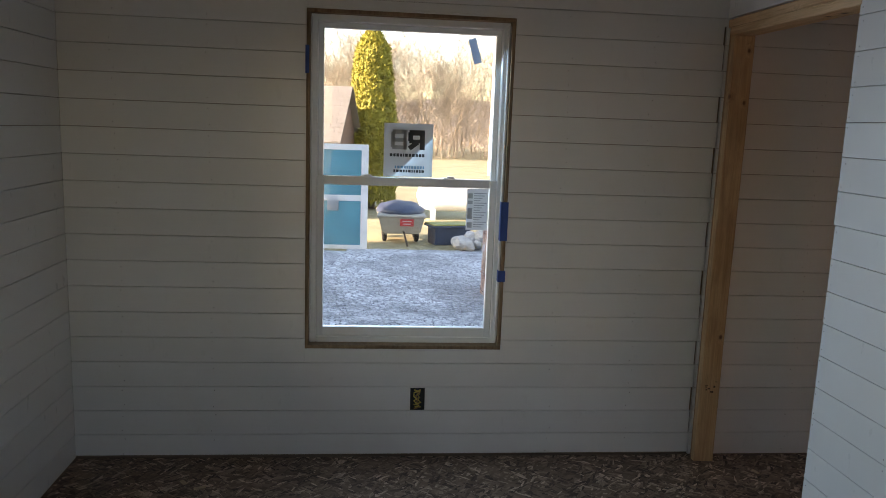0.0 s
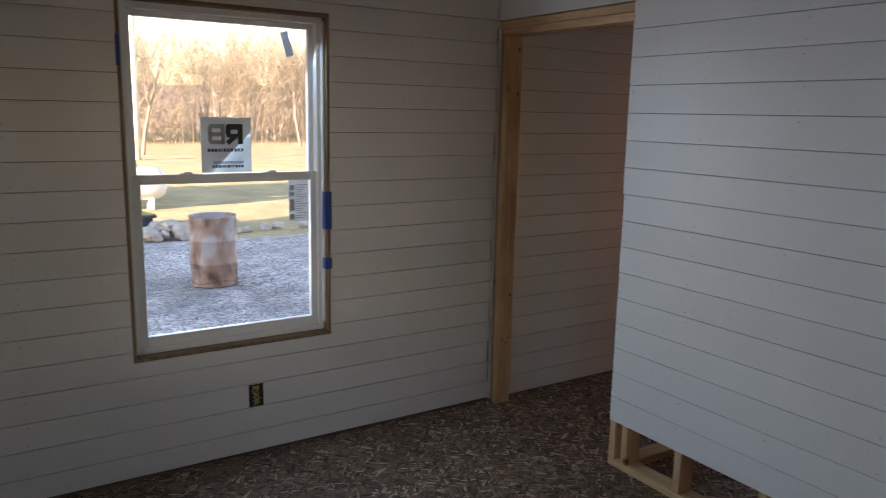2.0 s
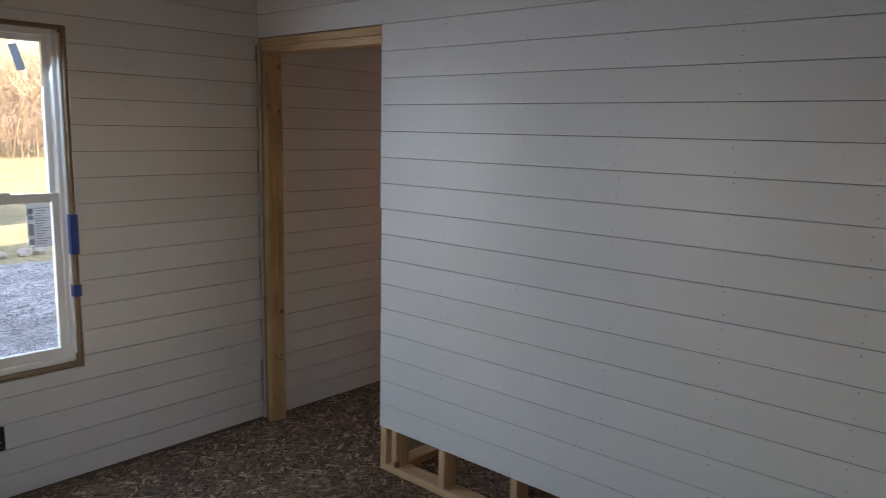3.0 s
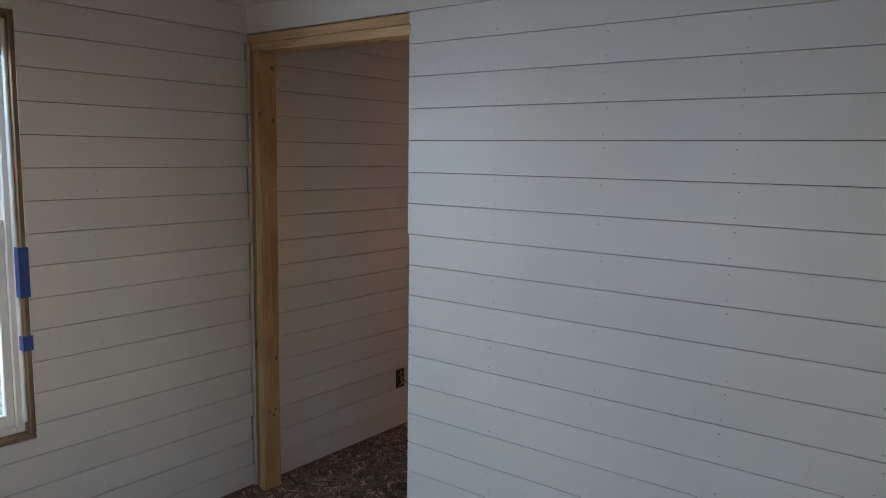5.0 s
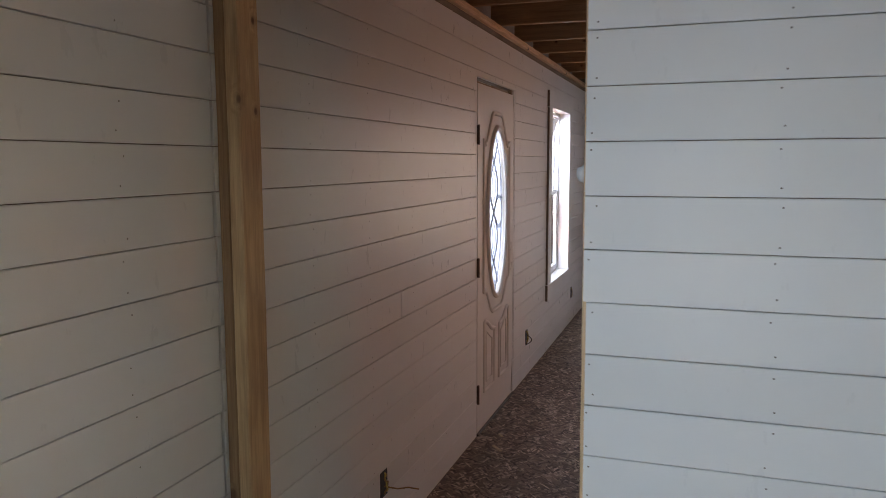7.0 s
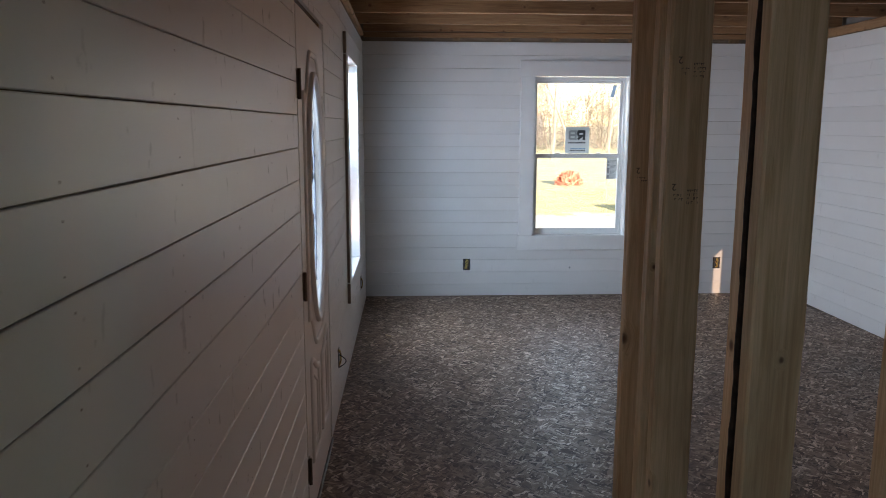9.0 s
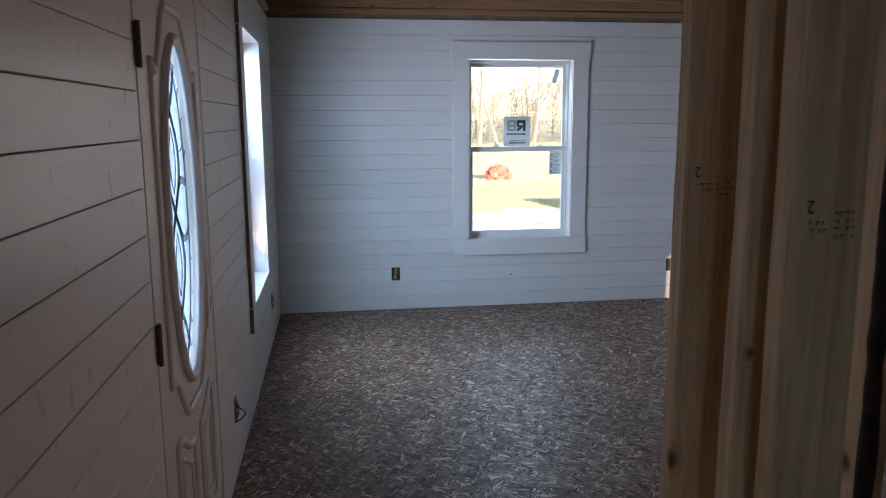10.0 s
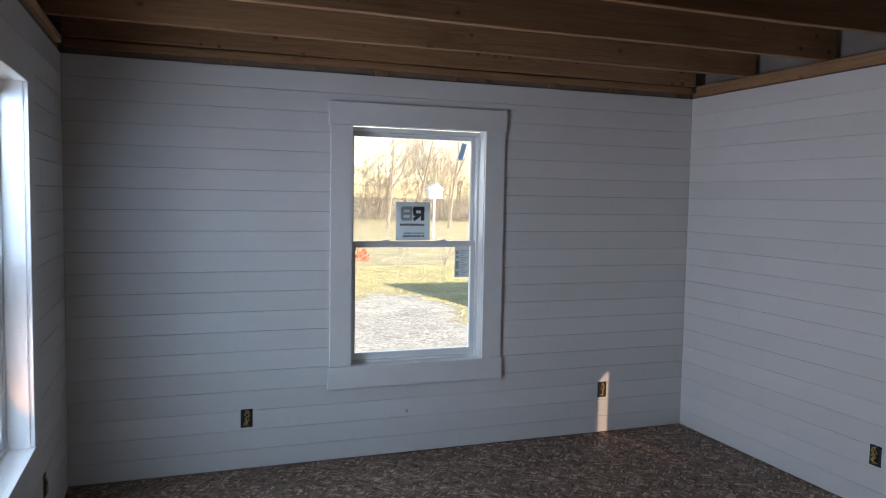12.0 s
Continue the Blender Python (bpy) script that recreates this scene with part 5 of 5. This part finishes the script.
def bare_tree(V, F, base, height, spread, rnd, levels=4, sides=4, kids=(4, 6), thick=0.012):
    """Adds a leafless tree's limbs to a list of vertices and faces."""
    def limb(p, d, length, r, lev):
        seg, pts, q, dd = 4, [], Vector(p), Vector(d)
        for i in range(seg + 1):
            pts.append((q.copy(), r * (1 - 0.75 * i / seg)))
            dd = (dd + Vector((rnd.gauss(0, .12), rnd.gauss(0, .12), rnd.gauss(0.03, .08)))).normalized()
            q = q + dd * length / seg
        o = len(V)
        ns = sides if lev > 1 else 3
        for c, rr in pts:
            for k in range(ns):
                a = 2 * math.pi * k / ns
                V.append((c.x + rr * math.cos(a), c.y + rr * math.sin(a), c.z + (0.6 * rr * math.sin(a) if lev < levels else 0)))
        for i in range(seg):
            for k in range(ns):
                F.append((o + i * ns + k, o + i * ns + (k + 1) % ns, o + (i + 1) * ns + (k + 1) % ns, o + (i + 1) * ns + k))
        if lev > 1:
            for _ in range(rnd.randint(*kids)):
                i = rnd.randint(1, seg) if lev < levels else rnd.randint(2, seg)
                c, rr = pts[i]
                a = rnd.uniform(0, 6.28)
                nd = (dd * 0.7 + Vector((math.cos(a) * spread, math.sin(a) * spread, rnd.uniform(0.1, 0.6)))).normalized()
                limb(c, nd, length * rnd.uniform(0.42, 0.7), max(rr * 0.62, 0.009), lev - 1)
    limb(base, Vector((rnd.gauss(0, .04), rnd.gauss(0, .04), 1)), height * 0.55, height * thick, levels)


def make_tree(name, x, y, height, seed, material, label, group, levels=4, spread=0.7):
    rnd = random.Random(seed)
    V, F = [], []
    bare_tree(V, F, (0, 0, -0.1), height, spread, rnd, levels)
    ob = empty(name, Matrix.Translation((x, y, GZ)), label, "tree", group)
    me = bpy.data.meshes.new("limbs")
    me.from_pydata(V, [], F)
    me.materials.append(material)
    link("limbs", me, ob)
    return ob


def make_woods(name, spots, seed, material, label, hts, levels=4, kids=(4, 6)):
    rnd = random.Random(seed)
    V, F = [], []
    for x, y in spots(rnd):
        bare_tree(V, F, (x, y, GZ - 0.1), rnd.uniform(*hts), rnd.uniform(0.6, 0.95), rnd, levels, 4, kids, 0.0075)
    me = bpy.data.meshes.new(name)
    me.from_pydata(V, [], F)
    me.materials.append(material)
    return tagged(new(name, me), label, "woods", kind="stuff")


# sunlit tone sits in the colours: lighter and golden north, duller east
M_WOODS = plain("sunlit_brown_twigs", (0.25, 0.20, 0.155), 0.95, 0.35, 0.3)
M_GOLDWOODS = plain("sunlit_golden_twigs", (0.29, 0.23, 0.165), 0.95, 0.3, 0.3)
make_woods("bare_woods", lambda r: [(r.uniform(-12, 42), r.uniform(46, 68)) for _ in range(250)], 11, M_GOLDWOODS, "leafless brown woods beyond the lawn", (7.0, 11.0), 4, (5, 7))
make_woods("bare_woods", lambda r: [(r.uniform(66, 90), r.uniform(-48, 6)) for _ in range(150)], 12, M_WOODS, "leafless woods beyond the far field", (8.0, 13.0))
make_woods("brush", lambda r: [(r.uniform(-10, 45), r.uniform(43, 50)) for _ in range(120)], 13, M_GOLDWOODS, "low leafless brush at the woods' edge", (2.0, 3.6), 3, (5, 7))
def twig_pick(x0, x1, y0, y1, top):
    def pick(rnd):
        while True:
            x, y = rnd.uniform(x0, x1), rnd.uniform(y0, y1)
            t = rnd.random() ** 0.8
            z = t * top * (0.75 + 0.5 * noise.noise((x * 0.16, y * 0.16, 4.0)))
            if noise.noise((x * 0.5, y * 0.5, z * 0.45)) > -0.12 + 0.35 * t:
                return (x, y, GZ + z), (rnd.uniform(-1, 1), rnd.uniform(-1, 1), 0)
    return pick


# darker east copy of the twigs offsets the strong sun on them
M_DIMTWIGS = leaf_mat("fine_grey_brown_twigs", (0.13, 0.105, 0.085), (0.27, 0.215, 0.17))
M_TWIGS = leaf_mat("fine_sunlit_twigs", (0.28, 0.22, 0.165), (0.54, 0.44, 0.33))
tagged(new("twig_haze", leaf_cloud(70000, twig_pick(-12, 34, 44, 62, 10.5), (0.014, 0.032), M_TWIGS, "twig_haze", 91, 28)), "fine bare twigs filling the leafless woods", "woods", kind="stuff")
tagged(new("twig_haze", leaf_cloud(45000, twig_pick(60, 84, -42, 4, 8.5), (0.018, 0.04), M_DIMTWIGS, "twig_haze", 92, 26)), "fine bare twigs of the woods beyond the field", "woods", kind="stuff")
for k, (x, y, h) in enumerate(((4.7, 34, 8.5), (9.2, 37, 6.5), (15.0, 40, 7.0), (20.0, 38, 6.5))):
    make_tree("bare_tree", x, y, h, 30 + k, M_PALEBARK, "pale leafless tree at the edge of the lawn", "lawn trees", 4, 0.55)
for k, (x, y, h) in enumerate(((47, -9.5, 11.5), (50, -11.5, 12.5), (49, -13.6, 10.0), (52, -19.0, 13.0), (55, -22.5, 12.0), (48, -7.0, 10.0), (51, -16.4, 12.0))):
    make_tree("bare_tree", x, y, h, 50 + k, M_PALEBARK, "tall leafless tree beyond the field", "field trees", 5, 0.62)
make_tree("sapling", 20.7, -6.1, 1.45, 71, M_PALEBARK, "small bare sapling on the grass", "", 3, 0.5)
make_tree("sapling", 22.2, -7.9, 1.3, 72, M_PALEBARK, "small bare sapling on the grass", "", 3, 0.5)

M_REDLEAF = leaf_mat("red_orange_leaves", (0.34, 0.09, 0.055), (0.48, 0.20, 0.12))
bush = empty("red_bush", Matrix.Translation((27.0, -6.35, GZ)), "low rounded red bush on the winter grass", "bush")


def bush_pick(rnd):
    a, b = rnd.uniform(0, 6.28), math.asin(rnd.random())
    r = rnd.uniform(0.6, 1.0)
    return (0.38 * r * math.cos(a) * math.cos(b), 0.50 * r * math.sin(a) * math.cos(b), 0.46 * r * math.sin(b)), (math.cos(a), math.sin(a), 0.5)


link("foliage", leaf_cloud(1500, bush_pick, (0.05, 0.10), M_REDLEAF, "foliage", 8), bush)

# tall pale stubble on the far field, shorter grass towards the drive
M_STRAW = leaf_mat("pale_dry_grass_blades", (0.36, 0.29, 0.175), (0.52, 0.44, 0.28))
M_TURF = leaf_mat("yellow_green_turf_blades", (0.20, 0.19, 0.06), (0.44, 0.37, 0.17))


def field_pick(rnd):
    x = 24 + 44 * rnd.random() ** 0.8
    return (x, -x * rnd.uniform(0.14, 0.52), GZ - 0.02), (-1, rnd.uniform(-0.5, 0.3), 0.1)


def turf_pick(rnd):
    while True:
        x = rnd.uniform(11, 25)
        y = -x * rnd.uniform(0.16, 0.56)
        if not gravel_here(x, y) or rnd.random() < 0.012:
            return (x, y, GZ - 0.01), (-1, rnd.uniform(-0.5, 0.3), 0.1)


tagged(new("field_grass", leaf_cloud(60000, field_pick, (0.014, 0.04), M_STRAW, "field_grass", 21)), "tall pale dry grass on the far field", "grass", kind="stuff")
tagged(new("turf_grass", leaf_cloud(45000, turf_pick, (0.012, 0.03), M_TURF, "turf_grass", 22)), "short yellow-green winter turf beside the drive", "grass", kind="stuff")

# pole and bird house
M_POLE = plain("pale_weathered_pole", (0.62, 0.58, 0.53), 0.8, 0.15, 3)
tagged(part("utility_pole", tube(bmesh.new(), [(0, 0, 0), (0.02, 0, 4), (0, 0, 7.5)], [0.13, 0.11, 0.09], 10), M_POLE, None, "", Matrix.Translation((3.8, 30.3, GZ)), True), "pale wooden pole standing on the lawn", "pole")
bird = empty("bird_house", Matrix.Translation((40.0, -13.7, GZ)), "white bird house on a tall post", "bird house")
part("post", tube(bmesh.new(), [(0, 0, 0), (0, 0, 2.15)], 0.06, 8), M_WHITEWOOD, bird)
part("house", boxes((-0.3, 0.3, -0.38, 0.38, 2.15, 2.65), bevel=0.02), M_WHITEWOOD, bird)
bm = bmesh.new()
vs = [bm.verts.new((x, y, z)) for x in (-0.38, 0.38) for y, z in ((-0.48, 2.63), (0.48, 2.63), (0, 2.95))]
for f in ((0, 1, 2), (3, 5, 4), (0, 2, 5, 3), (1, 4, 5, 2), (0, 3, 4, 1)):
    bm.faces.new([vs[i] for i in f])
part("roof", bm, M_WHITEWOOD, bird)

# far rising ground behind the woods
M_HILL = speckled("far_brown_woodland", [(0.0, (0.22, 0.17, 0.13)), (0.5, (0.32, 0.26, 0.21)), (1.0, (0.42, 0.35, 0.29))], 1.2, big=0.3, bdist=0.1, bstr=0.15)
bm = bmesh.new()
rows = []
for a in np.linspace(-0.9, 1.75, 90):
    row = []
    for r, z in ((78, -1.0), (86, 1.4), (100, 3.0), (125, 3.6)):
        zz = z * (1.7 - 0.5 * min(1, max(0, a - 0.5) / 0.5)) * (1 + 0.28 * noise.noise((a * 7, r * 0.05, 0))) + 0.25 * noise.noise((a * 60, r, 2))
        row.append(bm.verts.new((2 + (r + 18 * max(0, math.sin(a))) * math.sin(a), -4 + r * math.cos(a), GZ + zz)))
    rows.append(row)
for A, B in zip(rows, rows[1:]):
    for k in range(3):
        bm.faces.new((A[k], A[k + 1], B[k + 1], B[k]))
tagged(part("backdrop_hill", bm, M_HILL, None, "", None, True), "far brown wooded rise behind the fields", "hill", kind="structure")


# ---- wall boards, floor sheets: the many pieces ----
def board_mesh(length, height, groove=0.0022):
    """A shiplap board along local x, face at y = 0 looking to -y, lip behind the joint."""
    key = ("board", round(length, 3), round(height, 4), groove)
    if key not in CACHE:
        c, top = 0.0015, height - groove
        prof = [(BT, 0.0), (0.0015, 0.0), (0.0, c), (0.0, top - c), (0.0015, top), (0.011, top), (0.011, height), (BT, height)]
        V = [(x, y, z) for x in (0.0, length) for y, z in prof]
        n = len(prof)
        F = [(k, (k + 1) % n, n + (k + 1) % n, n + k) for k in range(n)] + [tuple(range(n))[::-1], tuple(range(n, 2 * n))]
        me = bpy.data.meshes.new("board")
        me.from_pydata(V, [], F)
        me.materials.append(M_BOARD)
        me.materials.append(M_TRIM_EDGE)
        me.polygons[5].material_index = me.polygons[7].material_index = 1
        CACHE[key] = me
    return CACHE[key]


NROWS = 20


def clad(parent, frame_m, spans, k0=0, k1=NROWS, seed=0, groove=0.0022, joints=False, foot=lambda a: 0.004):
    """Rows of boards. spans(z0, z1): stretches along the wall that are boarded at that height."""
    rnd = random.Random(seed)
    for k in range(k0, k1):
        z0, z1 = k * PITCH, (k + 1) * PITCH
        cuts = sorted({z0, z1, *[z for z in (WIN1[2], WIN1[3], WIN2[2] - 0.02, WIN2[3] + 0.02, WIN4[2], WIN4[3], DOOR[3], WIN5[2], WIN5[3]) if z0 + 0.004 < z < z1 - 0.004]})
        bands = [(za, zb, spans((za + zb) / 2)) for za, zb in zip(cuts, cuts[1:])]
        ends = sorted({e for _, _, sp in bands for ab in sp for e in ab})
        runs = []
        for a, b in zip(ends, ends[1:]):
            on = tuple(any(p - 1e-6 <= a and b <= q + 1e-6 for p, q in sp) for _, _, sp in bands)
            if runs and runs[-1][1] == a and runs[-1][2] == on and all(any(p <= a - 1e-6 and q >= a + 1e-6 for p, q in sp) for f, (_, _, sp) in zip(on, bands) if f):
                runs[-1] = (runs[-1][0], b, on)
            else:
                runs.append((a, b, on))
        for a, b, on in runs:
            todo = [(z0, z1)] if all(on) else [(za, zb) for f, (za, zb, _) in zip(on, bands) if f]
            for za, zb in todo:
                za = max(za, foot(a))
                pieces = [(a, b)]
                if joints and 2.0 < b - a < 3.0 and k % 5 == 3 and len(cuts) == 2:
                    m = a + (b - a) * rnd.uniform(0.25, 0.75)
                    pieces = [(a, m - 0.0006), (m + 0.0006, b)]
                for p, q in pieces:
                    if q - p > 0.012:
                        ob = link("board", board_mesh(q - p - 0.0004, zb - za, groove if zb > z1 - 0.001 else 0.0004), parent)
                        ob.matrix_basis = frame_m @ pose(p, rnd.uniform(-0.0006, 0.0004), za, 0, 0, 0)


def cut(a, b, *holes):
    out = [(a, b)]
    for h0, h1 in holes:
        out = [s for p, q in out for s in ((p, min(q, h0)), (max(p, h1), q)) if s[1] - s[0] > 0.01]
    return out


def spans_north(z):
    holes = []
    if WIN1[2] < z < WIN1[3]:
        holes.append(WIN1[:2])
    if z < DOOR[3]:
        holes.append(DOOR[:2])
        if z < OPEN_TOP:
            row = int(z / PITCH)
            holes.append((-0.003 - 0.011 * ((row * 7) % 5) / 4, 0.001))
    if WIN2[2] - 0.02 < z < WIN2[3] + 0.02:
        holes.append((WIN2[0] - 0.02, WIN2[1] + 0.02))
    return cut(X_WEST, X_EAST, *holes)


NORTH = Matrix.Identity(4)
clad(wall_north, NORTH, spans_north, seed=1, joints=True, foot=lambda a: 0.002 if a > -0.1 else 0.014)
EAST = Matrix.Translation((X_EAST, 0, 0)) @ Matrix.Rotation(radians(-90), 4, "Z")
clad(wall_east, EAST, lambda z: cut(0.001, -Y_SOUTH - 0.001, *([(-WIN3[1] - 0.02, -WIN3[0] + 0.02)] if WIN3[2] - 0.02 < z < WIN3[3] + 0.02 else [])), seed=2, groove=0.0017)
WEST = Matrix.Translation((X_WEST, Y_SOUTH, 0)) @ Matrix.Rotation(radians(90), 4, "Z")
clad(wall_west, WEST, lambda z: cut(0.001, -Y_SOUTH - 0.001, *([(WIN4[0] - Y_SOUTH, WIN4[1] - Y_SOUTH)] if WIN4[2] < z < WIN4[3] else [])), seed=3)
SOUTH = Matrix.Translation((X_EAST, Y_SOUTH, 0)) @ Matrix.Rotation(radians(180), 4, "Z")
# boards left off the unseen stretch to cut white bounce into the hall
clad(wall_south, SOUTH, lambda z: cut(0.001, X_EAST - X_WEST - 0.001, (X_EAST - 4.35, X_EAST - 0.11), *[(X_EAST - w[1], X_EAST - w[0]) for w in (WIN5, WIN6) if w[2] < z < w[3]]), seed=4, groove=0.0009)
PART = Matrix.Rotation(radians(-90), 4, "Z")
clad(partition, PART, lambda z: [((-Y_END + (0.004 if z < 1.27 else -0.003)) if z < OPEN_TOP else 0.001, -Y_SOUTH - 0.001)], k0=2, seed=5, groove=0.0019)

# nail marks
def nails(name, parent, rows):
    bm = bmesh.new()
    for m in rows:
        bmesh.ops.create_circle(bm, cap_ends=True, segments=6, radius=0.0022, matrix=m)
    return tagged(part(name, bm, M_NAIL, parent), "rows of small nail marks in the boards", kind="stuff")


rnd = random.Random(77)
rows = []
for k in range(2, 18):
    for y in (-0.962, -1.332, -1.733, -2.138, -2.54, -2.95, -3.35, -3.75):
        for dz in (0.020, 0.094):
            if rnd.random() < 0.85:
                rows.append(Matrix.Translation((-0.0009, y + rnd.uniform(-0.008, 0.008), k * PITCH + dz + rnd.uniform(-0.006, 0.006))) @ Matrix.Rotation(radians(90), 4, "Y"))
nails("nail_marks", partition, rows)
rows = []
for k in range(0, 18):
    for x in (-2.7, -2.3, -0.72, -0.33, 0.5, 0.95, 1.4, 1.85, 2.25, 3.5, 3.95, 5.6, 6.1):
        for dz in (0.022, 0.092):
            if rnd.random() < 0.75:
                rows.append(Matrix.Translation((x + rnd.uniform(-0.012, 0.012), -0.0009, k * PITCH + dz + rnd.uniform(-0.006, 0.006))) @ Matrix.Rotation(radians(90), 4, "X"))
nails("nail_marks", wall_north, rows)

# strand board sheets with open joints
ys, y = [0.0], -1.093
while y > Y_SOUTH:
    ys.append(y)
    y -= 1.219
ys.append(Y_SOUTH)
for r, (ya, yb) in enumerate(zip(ys, ys[1:])):
    xs, x = [X_EAST], (4.60 if r % 2 == 0 else 2.948)
    while x > X_WEST:
        if x < X_EAST - 0.1:
            xs.append(x)
        x -= 2.438
    xs.append(X_WEST)
    for xa, xb in zip(xs, xs[1:]):
        ob = part("osb_sheet", boxes((xb + 0.0012, xa - 0.0012, yb + 0.0012, ya - 0.0012, -0.018, 0.0)), M_OSB, floor)
